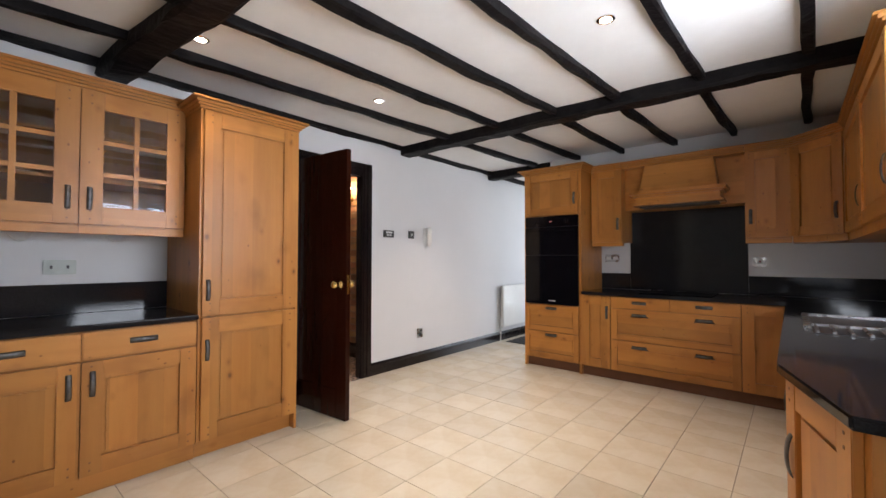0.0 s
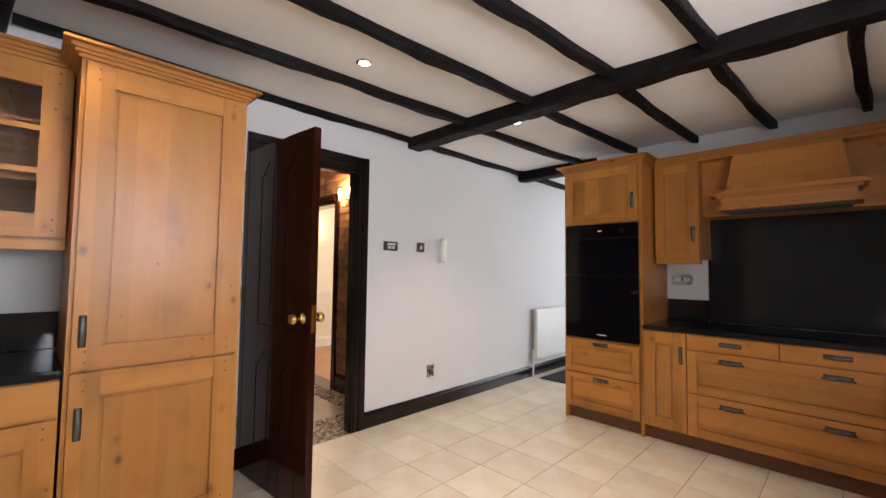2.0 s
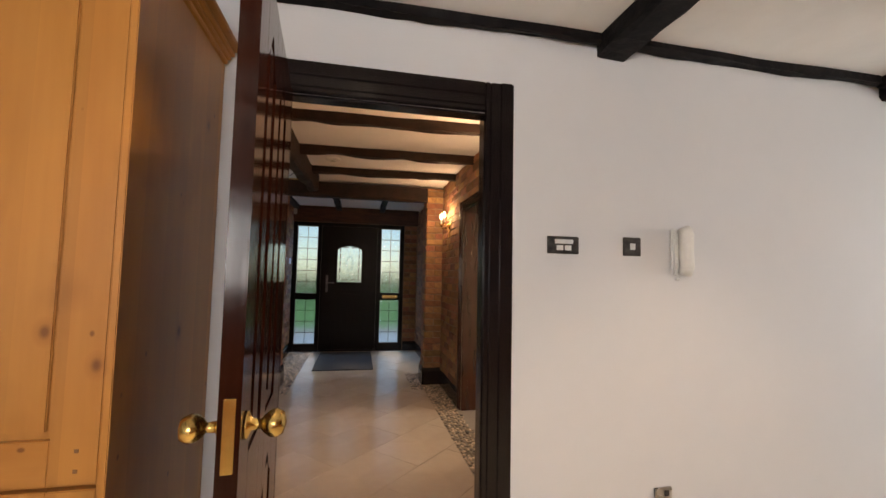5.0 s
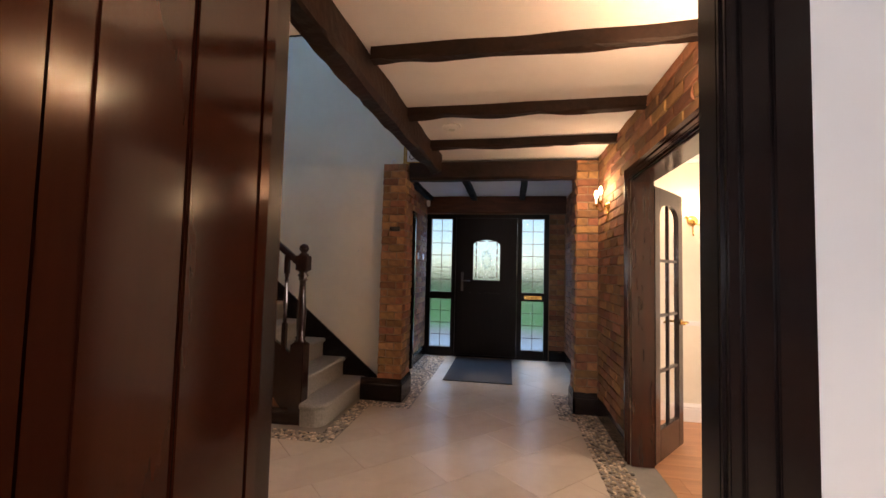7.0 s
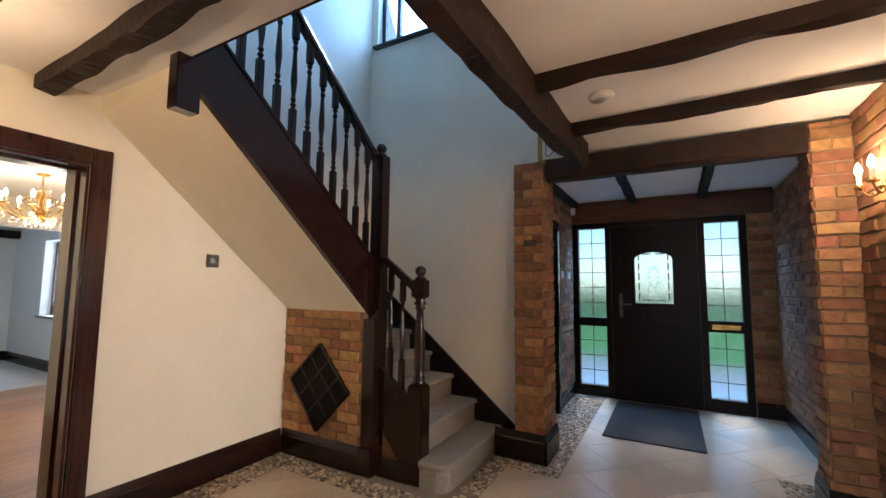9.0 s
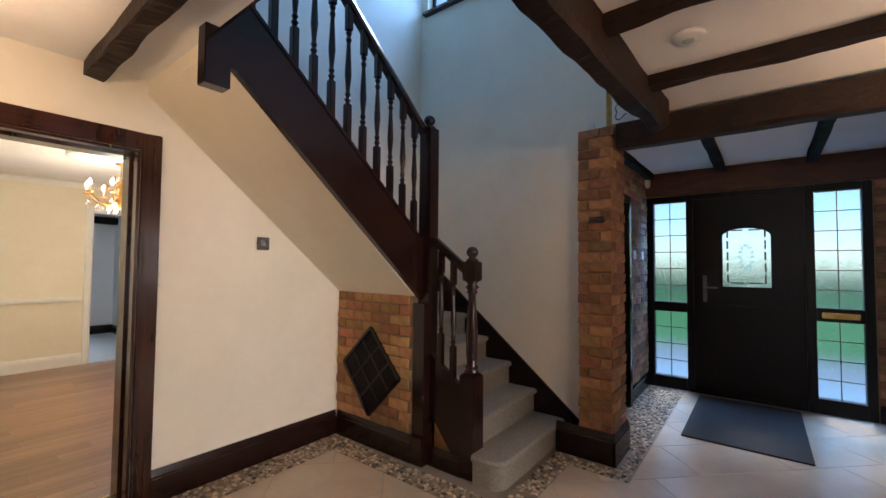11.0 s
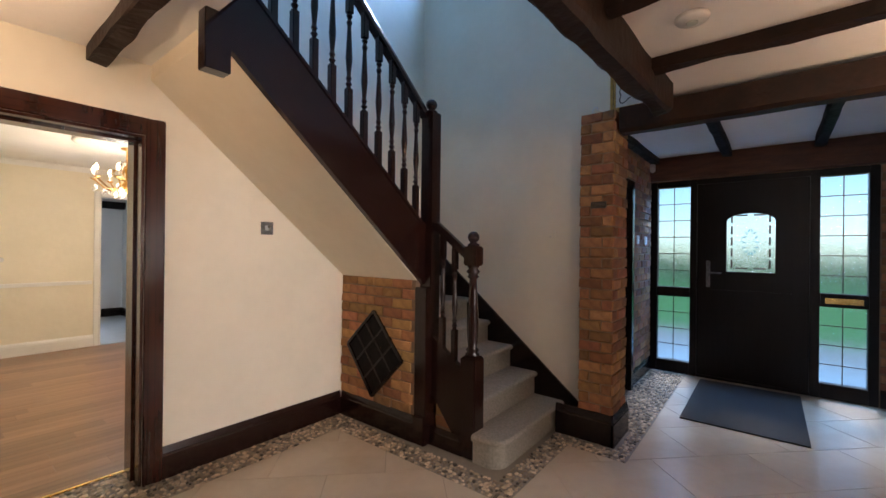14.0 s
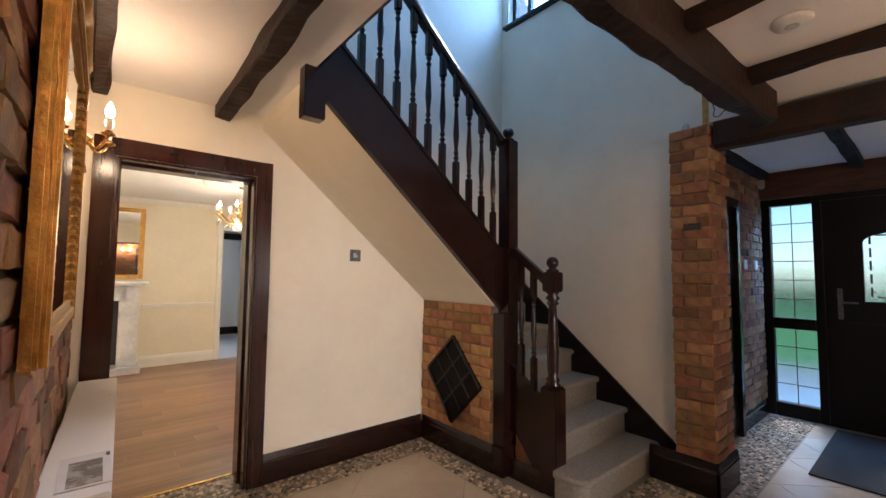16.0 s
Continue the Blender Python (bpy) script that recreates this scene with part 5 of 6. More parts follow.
# ---- windows ----
def window(name, axis, c, u0, u1, z0, z1, material, label, mullions=(), glass_mat=None, depth=0.06, sill=0):
    mid = (u0 + u1) / 2
    ob = thing(name, (c, mid, z0) if axis == "x" else (mid, c, z0), label, "window", "", "structure")
    w = 0.05

    def bar(nm, a0, a1, b0, b1, d, m=material):
        return box(nm, (c - d / 2, a0, b0) if axis == "x" else (a0, c - d / 2, b0), (c + d / 2, a1, b1) if axis == "x" else (a1, c + d / 2, b1), m, ob, 0.004 if d > 0.02 else 0)
    bar("window_frame", u0, u0 + w, z0, z1, depth)
    bar("window_frame", u1 - w, u1, z0, z1, depth)
    bar("window_frame", u0 + w, u1 - w, z0, z0 + w, depth)
    bar("window_frame", u0 + w, u1 - w, z1 - w, z1, depth)
    for m_ in mullions:
        bar("mullion", m_ - w / 2, m_ + w / 2, z0 + w, z1 - w, depth)
    pane_ob = bar("pane", u0 + w, u1 - w, z0 + w, z1 - w, 0.006, glass_mat or GLASS)
    pane_ob.visible_shadow = False
    if sill:
        q = bar("window_sill", u0 - 0.03, u1 + 0.03, z0 - 0.03, z0 - 0.001, 0.02)
        q.location += Vector((sill, 0, 0))
    return ob


window("window_1", "x", 0.70, 1.25, 2.65, 1.08, 2.0, SATIN, "white framed kitchen window over the sink", (1.95,))
window("window_2", "x", 0.70, -1.5, 0.4, 0.05, 2.05, SATIN, "white framed glazed garden doors", (-0.55,))
window("window_3", "y", 7.38, -2.4, -0.7, 0.1, 2.05, SATIN, "white framed glazed lobby door", (-1.55,))
window("window_4", "x", -6.95, -0.30, 0.78, 3.98, 4.92, DARKWOOD, "dark framed window high in the stairwell", (-0.08, 0.35))
structure(box("window_board", (-6.86, -0.33, 3.955), (-6.79, 0.81, 3.985), DARKWOOD, bevel=0.004), "dark timber window board", "window sill")
window("window_5", "x", -6.24, -6.40, -5.25, 0.82, 2.02, DARKWOOD, "dark framed casement window of the room beyond", (-6.02, -5.64))
structure(box("window_board", (-6.10, -6.43, 0.795), (-6.04, -5.22, 0.818), DARKWOOD, bevel=0.004), "dark timber window board", "window sill")
# unseen window, added to hold the lounge lamp
window("window_6", "y", 7.28, -5.75, -4.25, 0.85, 2.05, SATIN, "white framed lounge window, unseen, added as a light opening", (-5.0,))

# ---- outdoors ----
ground = structure(box("ground", (-400, -400, -0.5), (400, 400, -0.16), GRASS, bevel=0), "green lawn round the house", "ground")
structure(box("pavement", (-12.4, -1.0, -0.16), (-9.14, 8.0, -0.03), DRIVE, bevel=0.01), "pale paved path before the front door", "pavement")
structure(box("patio", (0.75, -4, -0.16), (4.0, 8.0, -0.03), DRIVE, bevel=0.01), "pale paved terrace", "pavement")


def hedge(centre, length, along, height=2.3):
    """Leafy hedge: many small leaf cards on an uneven mass."""
    rng = random.Random(int(centre[0] * 10))
    verts, faces = [], []
    for _ in range(2600):
        u, v, w = rng.uniform(-length / 2, length / 2), rng.gauss(0, 0.5), rng.random() ** 0.7 * height
        w *= 0.85 + 0.25 * math.sin(u * 1.7) * math.sin(u * 0.63 + 1)
        p = Vector(centre) + (Vector((v, u, w)) if along == "y" else Vector((u, v, w)))
        n = Vector((rng.uniform(-1, 1), rng.uniform(-1, 1), rng.uniform(-1, 1))).normalized()
        a = n.orthogonal().normalized() * rng.uniform(0.10, 0.22)
        b = n.cross(a)
        k = len(verts)
        verts += [p - a, p + b * 0.5, p + a, p - b * 0.5]
        faces.append((k, k + 1, k + 2, k + 3))
    me = bpy.data.meshes.new("hedge")
    me.from_pydata(verts, [], faces)
    me.materials.append(HEDGE)
    return tagged(new("hedge", me), "dense green leafy garden hedge", "hedge", "", "stuff")


hedge((-27, 2.5, -0.16), 24, "y", 1.6)
hedge((7.0, 1.5, -0.16), 14, "y")



# ---- lamps ----
def candle_bulb(place, parent):
    x, y, z = place
    bm = bmesh.new()
    lathe(bm, [(0.011, 0), (0.012, 0.06)], (x, y, z), 10)
    part("candle_tube", bm, SATIN, parent, "ivory candle tube")
    bm = bmesh.new()
    lathe(bm, [(0.008, 0), (0.016, 0.018), (0.017, 0.032), (0.010, 0.055), (0.002, 0.07)], (x, y, z + 0.06), 10)
    b = smooth(part("candle_bulb", bm, BULB, parent, "glowing candle bulb"))
    b.visible_shadow = False


def sconce(place, out, watts):
    """A brass double-arm wall light; out is the way it faces."""
    o, n = Vector(place), Vector(out)
    s = Vector((-n.y, n.x, 0))
    ob = thing("wall_light", o, "brass double-arm wall light with glowing candle bulbs", "wall light", "wall lights")
    bm = bmesh.new()
    lathe(bm, [(0.05, 0), (0.048, 0.008), (0.03, 0.014), (0.016, 0.03), (0.012, 0.04)], (0, 0, 0), 16)
    bmesh.ops.transform(bm, matrix=Matrix.Translation(o) @ n.to_track_quat("Z", "Y").to_matrix().to_4x4(), verts=bm.verts[:])
    smooth(part("backplate", bm, BRASS, ob))
    bm = bmesh.new()
    tube(bm, [o + n * 0.01 - Vector((0, 0, 0.03)), o + n * 0.012 - Vector((0, 0, 0.10)), o + n * 0.02 - Vector((0, 0, 0.14))], 0.007)
    smooth(part("drop_finial", bm, BRASS, ob))
    for k in (-1, 1):
        pts = [o + n * (0.02 + 0.07 * t) + s * k * (0.085 * t) + Vector((0, 0, -0.045 * math.sin(math.pi * t) + 0.01 * t)) for t in [i / 8 for i in range(9)]]
        bm = bmesh.new()
        tube(bm, pts, 0.006)
        smooth(part("arm", bm, BRASS, ob))
        e = pts[-1]
        bm = bmesh.new()
        lathe(bm, [(0.008, -0.004), (0.026, 0.004), (0.028, 0.008), (0.012, 0.010), (0.013, 0.02)], e, 12)
        smooth(part("drip_pan", bm, BRASS, ob))
        candle_bulb((e.x, e.y, e.z + 0.012), ob)
        bulb_light(e + Vector((0, 0, 0.10)), watts)
    return ob


sconce((-6.30, NY - 0.012, 1.89), (0, -1, 0), 5.5)
sconce((-4.22, NY - 0.012, 1.93), (0, -1, 0), 13)
sconce((EX - 0.013, 0.24, 1.93), (-1, 0, 0), 3.6)
sconce((-6.745, 4.28, 1.82), (1, 0, 0), 4)

cx, cy = -4.96, -2.88
chand = thing("chandelier", (cx, cy, 2.43), "gilt crystal chandelier with lit candle bulbs", "chandelier")
bm = bmesh.new()
lathe(bm, [(0.06, 2.43), (0.05, 2.395), (0.008, 2.385), (0.008, 2.25), (0.02, 2.22), (0.03, 2.19), (0.012, 2.14), (0.012, 2.08), (0.028, 2.05), (0.045, 2.02), (0.012, 1.98), (0.018, 1.95), (0.003, 1.93)], (cx, cy, 0), 14)
smooth(part("stem", bm, GILT, chand))
for k in range(8):
    a = 2 * math.pi * k / 8 + 0.3
    d = Vector((math.cos(a), math.sin(a), 0))
    pts = [Vector((cx, cy, 2.02)) + d * (0.28 * t) + Vector((0, 0, -0.075 * math.sin(math.pi * t * 1.1) + 0.03 * t)) for t in [i / 9 for i in range(10)]]
    bm = bmesh.new()
    tube(bm, pts, 0.007, 6)
    smooth(part("arm", bm, GILT, chand))
    bm = bmesh.new()
    tube(bm, [Vector((cx, cy, 2.19)) + d * (0.13 * math.sin(math.pi * t)) + Vector((0, 0, 0.15 * t - 0.13)) for t in [i / 8 for i in range(9)]], 0.0045, 6)
    smooth(part("upper_scroll", bm, GILT, chand))
    e = pts[-1]
    bm = bmesh.new()
    lathe(bm, [(0.008, -0.012), (0.032, 0.0), (0.034, 0.005), (0.012, 0.006)], e, 10)
    smooth(part("drip_pan", bm, GILT, chand))
    candle_bulb((e.x, e.y, e.z + 0.004), chand)
    for r, z in ((0.28, 2.0), (0.20, 1.965), (0.10, 1.94), (0.13, 2.17), (0.06, 2.27)):
        bm = bmesh.new()
        lathe(bm, [(0.002, 0), (0.012, -0.014), (0.015, -0.028), (0.002, -0.062)], (cx + d.x * r, cy + d.y * r, z), 6)
        part("crystal_drop", bm, CRYSTAL, chand, "clear crystal drop")
bulb_light((cx, cy, 1.86), 44, (1.0, 0.84, 0.58), 0.2)
rose = bmesh.new()
lathe(rose, [(0.44, 0), (0.44, -0.014), (0.40, -0.026), (0.35, -0.014), (0.24, -0.02), (0.15, -0.024), (0.10, -0.03), (0.01, -0.032)], (cx, cy, 2.44), 36)
tagged(smooth(part("ceiling_rose", rose, SATIN)), "white moulded plaster ceiling rose", "ceiling rose")


def downlight(x, y, watts):
    ob = thing("downlight", (x, y, CZ), "recessed white downlight, lit", "downlight", "kitchen downlights")
    bm = bmesh.new()
    lathe(bm, [(0.045, 0.0), (0.045, -0.006), (0.034, -0.008)], (x, y, CZ - 0.001), 24)
    part("trim_ring", bm, CHROME, ob)
    bm = bmesh.new()
    lathe(bm, [(0.033, 0), (0.028, -0.003)], (x, y, CZ - 0.008), 20)
    b = part("lamp_face", bm, SPOTGLOW, ob, "glowing lamp face")
    b.visible_shadow = False
    spot_light((x, y, CZ - 0.02), watts)


for x, y, watts in ((-2.62, 1.2, 22), (-2.54, 2.44, 40), (-0.815, 2.48, 95), (-2.45, 3.80, 62), (-0.8, 0.2, 62)):
    downlight(x, y, watts)

smoke = thing("smoke_alarm", (-5.77, 2.15, CZ), "round white smoke alarm on the ceiling", "smoke alarm")
bm = bmesh.new()
lathe(bm, [(0.068, 0), (0.070, -0.010), (0.062, -0.022), (0.035, -0.027), (0.01, -0.028)], (-5.772, 2.154, CZ), 28)
smooth(part("casing", bm, PLASTIC, smoke))
bm = bmesh.new()
lathe(bm, [(0.024, -0.026), (0.024, -0.031), (0.018, -0.033)], (-5.772, 2.154, CZ), 18)
part("sensor_button", bm, PALEPLATE, smoke, "pale grey ring button")


# ---- small fittings ----
def plate(name, axis, face, out, u0, u1, z0, z1, material, label, bits):
    ob = thing(name, (face, (u0 + u1) / 2, z0) if axis == "x" else ((u0 + u1) / 2, face, z0), label, "switch")

    def bit(nm, a0, a1, b0, b1, c0, c1, m, bv=0.002):
        return box(nm, (face + out * c0, a0, b0) if axis == "x" else (a0, face + out * c0, b0), (face + out * c1, a1, b1) if axis == "x" else (a1, face + out * c1, b1), m, ob, bv)
    bit("faceplate", u0, u1, z0, z1, 0, 0.009, material, 0.003)
    for nm, a0, a1, b0, b1, m in bits:
        w, h = u1 - u0, z1 - z0
        bit(nm, u0 + w * a0, u0 + w * a1, z0 + h * b0, z0 + h * b1, 0.0085, 0.014, m, 0.001)
    return ob


plate("heating_control", "x", WX, 1, 3.235, 3.385, 1.42, 1.497, PEWTER, "dark metal heating control panel with white keys", [("key", 0.28, 0.48, 0.2, 0.48, PLASTIC), ("key", 0.54, 0.74, 0.2, 0.48, PLASTIC), ("display", 0.22, 0.8, 0.58, 0.82, PLASTIC)])
plate("light_switch", "x", WX, 1, 3.607, 3.697, 1.42, 1.505, PEWTER, "dark metal light switch with white rocker", [("rocker", 0.36, 0.64, 0.33, 0.67, PLASTIC)])
plate("wall_socket", "x", WX, 1, 3.75, 3.84, 0.285, 0.39, STEEL, "brushed steel wall socket", [("insert", 0.25, 0.75, 0.15, 0.55, GREYPLASTIC), ("rocker", 0.55, 0.8, 0.65, 0.88, GREYPLASTIC)])
plate("wall_socket", "x", -3.388, 1, 0.655, 0.80, 1.095, 1.18, PALEPLATE, "white double wall socket above the worktop", [("rocker", 0.2, 0.28, 0.4, 0.62, INK), ("rocker", 0.7, 0.78, 0.4, 0.62, INK)])
plate("wall_socket", "y", 5.15, -1, -1.735, -1.58, 1.16, 1.245, STEEL, "steel double socket beside the hob", [("insert", 0.1, 0.42, 0.3, 0.7, PLASTIC), ("insert", 0.58, 0.9, 0.3, 0.7, PLASTIC), ("rocker", 0.45, 0.55, 0.4, 0.6, INK)])
plate("cooker_switch", "y", 5.15, -1, -0.378, -0.282, 1.125, 1.215, STEEL, "steel cooker switch with red rocker", [("insert", 0.25, 0.75, 0.2, 0.8, PLASTIC), ("rocker", 0.4, 0.6, 0.35, 0.65, mat("red_rocker", (0.35, 0.02, 0.02), 0.4))])
plate("thermostat", "y", SY, 1, -5.215, -5.125, 1.475, 1.565, PEWTER, "dark metal light switch with round knob", [("knob", 0.32, 0.72, 0.32, 0.72, STEEL)])
plate("bell_push", "x", -6.85, 1, 0.98, 1.07, 1.46, 1.53, CREAM, "cream blank wall plate beside the stairs", [("screw", 0.45, 0.55, 0.45, 0.55, STEEL)])
for y0 in (0.50, 0.93):
    bm = bmesh.new()
    tube(bm, [(-3.37, y0 + 0.12 * t, 1.34 - 0.055 * math.sin(math.pi * t)) for t in [k / 8 for k in range(9)]], 0.003, 6)
    tagged(part("cable", bm, PLASTIC), "thin white cable looping under the wall cabinets", "cable")

phone = thing("entry_phone", (WX, 3.895, 1.33), "white plastic entry phone handset on the wall", "entry phone")
box("base", (WX, 3.848, 1.335), (WX + 0.028, 3.945, 1.555), PLASTIC, phone, 0.012)
bm = bmesh.new()
tube(bm, [(WX + 0.045, 3.895, 1.345), (WX + 0.06, 3.895, 1.375), (WX + 0.056, 3.895, 1.45), (WX + 0.06, 3.895, 1.52), (WX + 0.045, 3.895, 1.548)], 0.030, 12)
smooth(part("handset", bm, mat("ivory_plastic", (0.86, 0.85, 0.81), 0.4), phone))
bm = bmesh.new()
tube(bm, [(WX + 0.03, 3.87 + 0.012 * math.sin(i * 1.3), 1.345 - 0.03 * math.sin(i / 14 * math.pi)) for i in range(15)], 0.004, 6)
part("cord", bm, PLASTIC, phone)

rad = thing("radiator", (-3.33, 6.1, 0.15), "white flat panel radiator on the kitchen wall", "radiator")
box("back_panel", (-3.36, 5.50, 0.20), (-3.335, 6.9, 0.79), SATIN, rad, 0.006)
box("front_panel", (-3.334, 5.505, 0.20), (-3.322, 6.9, 0.784), SATIN, rad, 0.005)
box("top_grille", (-3.362, 5.50, 0.785), (-3.322, 6.9, 0.80), SATIN, rad, 0.003)
box("side_cover", (-3.362, 5.485, 0.20), (-3.322, 5.50, 0.80), SATIN, rad, 0.003)
bm = bmesh.new()
tube(bm, [(-3.345, 5.455, 0.0), (-3.345, 5.455, 0.24), (-3.345, 5.50, 0.25)], 0.009)
part("pipe", bm, SATIN, rad)
bm = bmesh.new()
lathe(bm, [(0.016, 0), (0.018, 0.03), (0.015, 0.07), (0.006, 0.075)], (-3.345, 5.455, 0.24), 12)
part("valve", bm, PLASTIC, rad, "white thermostatic valve")
tagged(box("door_mat", (-3.25, 5.45, 0.001), (-1.9, 6.9, 0.012), MATGREY, bevel=0.004), "dark grey barrier mat on the kitchen tiles", "mat")

bm = bmesh.new()
tube(bm, [(-3.372, 0.913, 1.40), (-3.372, 0.918, 1.355), (-3.372, 0.932, 1.328), (-3.372, 0.962, 1.306), (-3.372, 1.004, 1.298)], 0.0025, 6)
tagged(smooth(part("cable", bm, SATIN)), "thin white cable hanging below the glazed wall cabinet", "cable")

# sink and tap
sink = thing("sink", (0.18, 3.15, 0.86), "stainless steel inset sink with ribbed drainer", "sink")
bm = bmesh.new()
for q in ((-0.065, 0.43, 3.585, 3.62), (-0.065, -0.035, 2.99, 3.585), (0.40, 0.43, 2.99, 3.585), (-0.035, 0.40, 3.10, 3.13)):
    add_box(bm, (q[0], q[2], 0.8605), (q[1], q[3], 0.873), 0.003)
part("rim", bm, STEEL, sink)
# flat plates: darker steel paints in the shade of the bowl and drainer grooves
box("bowl", (-0.035, 3.13, 0.8605), (0.40, 3.585, 0.8625), mat("shaded_steel_bowl", (0.25, 0.25, 0.26), 0.3, 1.0), sink, 0)
box("drainer", (-0.035, 2.84, 0.8605), (0.40, 3.10, 0.8622), mat("shaded_steel_drainer", (0.16, 0.16, 0.17), 0.35, 1.0), sink, 0)
for k in range(8):
    box("drainer_rib", (-0.028 + k * 0.057, 2.84, 0.8622), (-0.012 + k * 0.057, 3.10, 0.872), STEEL, sink, 0.003)
tap = thing("tap", (0.47, 3.30, 0.861), "chrome swan neck kitchen tap", "tap")
bm = bmesh.new()
tube(bm, [(0.47, 3.30, 0.861), (0.47, 3.30, 1.10)] + [(0.47 - 0.09 + 0.09 * math.cos(a), 3.30, 1.10 + 0.09 * math.sin(a)) for a in [math.pi * k / 10 for k in range(1, 11)]] + [(0.29, 3.30, 1.06)], 0.010, 12)
smooth(part("spout", bm, CHROME, tap))
bm = bmesh.new()
lathe(bm, [(0.028, 0), (0.026, 0.02), (0.02, 0.03), (0.02, 0.07)], (0.47, 3.30, 0.861), 16)
smooth(part("base", bm, CHROME, tap))
bm = bmesh.new()
tube(bm, [(0.47, 3.32, 0.91), (0.46, 3.38, 0.93)], 0.008)
smooth(part("lever", bm, CHROME, tap))
hob = tagged(box("hob", (-1.24, 4.60, 0.861), (-0.64, 5.08, 0.866), BLACKGLASS, bevel=0.002), "black glass electric hob set on the worktop", "hob")

# hall mirror, console shelf and leaflets
mir = thing("wall_mirror", (EX, 1.1, 1.25), "tall gilt framed mirror with carved crest on the brick wall", "mirror")
M0, M1, MB, MT = 0.62, 1.58, 1.22, 2.04
box("mirror_pane", (EX - 0.030, M0 + 0.06, MB + 0.06), (EX - 0.026, M1 - 0.06, MT - 0.06), MIRROR, mir, 0)
for nm, q in (("frame_side", (M0, M0 + 0.075, MB, MT)), ("frame_side", (M1 - 0.075, M1, MB, MT)), ("frame_bottom", (M0 + 0.075, M1 - 0.075, MB, MB + 0.075)), ("frame_top", (M0 + 0.075, M1 - 0.075, MT - 0.075, MT))):
    bm = bmesh.new()
    add_box(bm, (EX - 0.012, q[0], q[2]), (EX - 0.034, q[1], q[3]), 0.006)
    k = 0.022
    add_box(bm, (EX - 0.034, q[0] + k, q[2] + (k if "side" not in nm else 0)), (EX - 0.045, q[1] - k, q[3] - (k if "side" not in nm else 0)), 0.005)
    part(nm, bm, GILT, mir)
for i in range(26):
    z = MB + 0.03 + i * (MT - MB - 0.06) / 25
    for y in (M0 + 0.07, M1 - 0.07):
        bm = bmesh.new()
        bmesh.ops.create_icosphere(bm, subdivisions=1, radius=0.010, matrix=Matrix.Translation((EX - 0.036, y, z)))
        part("bead", bm, GILT, mir)
bm = bmesh.new()
tube(bm, [(EX - 0.03, 1.10 + 0.36 * t, MT + 0.10 * (1 - t * t) * (0.8 + 0.2 * math.cos(t * 12))) for t in [k / 12 - 1 for k in range(25)]], 0.024, 8)
smooth(part("carved_crest", bm, GILT, mir))

cons = thing("console_shelf", (-3.65, 0.4, 0.0), "narrow white console shelf along the brick wall", "console")
box("top", (-3.735, -0.30, 0.795), (-3.578, 1.12, 0.824), SATIN, cons, 0.004)
box("front_panel", (-3.722, -0.25, 0.0), (-3.707, 1.10, 0.795), SATIN, cons, 0.003)
for y0, y1 in ((-0.25, -0.235), (1.085, 1.10)):
    box("end_panel", (-3.707, y0, 0.0), (-3.592, y1, 0.795), SATIN, cons, 0.003)
cons.matrix_basis = Matrix.Translation((-3.65, 0.4, 0.0)) @ pose(0, 0, 0, 0, 0, -1.8)
leaflet = thing("leaflet", (-3.655, 0.93, 0.825), "printed leaflet lying on the white shelf", "leaflet")
box("sheet", (-3.715, 0.82, 0.8245), (-3.60, 1.06, 0.8275), PAPER, leaflet, 0)
box("picture", (-3.695, 0.87, 0.8276), (-3.62, 1.05, 0.8279), SCREEN, leaflet, 0, "dark printed photograph")
box("caption_bar", (-3.712, 0.83, 0.8276), (-3.703, 0.86, 0.8279), INK, leaflet, 0)

pic = thing("picture_frame", (-6.84, 1.68, 2.41), "gilt framed cream picture resting above the porch beam", "picture")
box("picture_panel", (-6.848, 1.53, 2.44), (-6.838, 1.83, 2.86), PAPER, pic, 0)
for q in ((1.492, 1.512, 2.41, 2.90), (1.848, 1.868, 2.41, 2.90), (1.512, 1.848, 2.41, 2.43), (1.512, 1.848, 2.88, 2.90)):
    box("frame_bar", (-6.849, q[0], q[2]), (-6.826, q[1], q[3]), GILT, pic, 0.003)
for q in ((1.516, 1.530, 2.434, 2.876), (1.830, 1.844, 2.434, 2.876), (1.530, 1.830, 2.434, 2.446), (1.530, 1.830, 2.864, 2.876)):
    box("inner_bar", (-6.849, q[0], q[2]), (-6.832, q[1], q[3]), GILT, pic, 0.002)
bm = bmesh.new()
tube(bm, [(-6.836, 1.60 + 0.05 * math.cos(a) * (1 + 0.3 * math.cos(3 * a)), 2.53 + 0.05 * math.sin(a) * (1 + 0.3 * math.cos(3 * a))) for a in [k * math.pi / 10 for k in range(19)]], 0.004, 5)
part("scroll_motif", bm, GREYBAR, pic, "dark drawn scroll")
bm = bmesh.new()
tube(bm, [(-6.76, 1.385, 2.386), (-6.76, 1.385, 2.43), (-6.76, 1.40, 2.455), (-6.76, 1.42, 2.45), (-6.76, 1.425, 2.42)], 0.006, 6)
tagged(smooth(part("cable_end", bm, PLASTIC)), "short white cable end standing on the pillar", "cable")

# ---- dining room ----
fire = thing("fireplace", (-3.85, -4.65, 0), "white marble fireplace surround with corbels", "fireplace")
box("mantel", (-4.20, -4.855, 1.185), (-3.60, -4.42, 1.23), MARBLE, fire, 0.008)
box("frieze", (-4.09, -4.855, 0.98), (-3.60, -4.56, 1.185), MARBLE, fire, 0.006)
box("jamb", (-4.09, -4.855, 0.10), (-3.87, -4.58, 0.98), MARBLE, fire, 0.006)
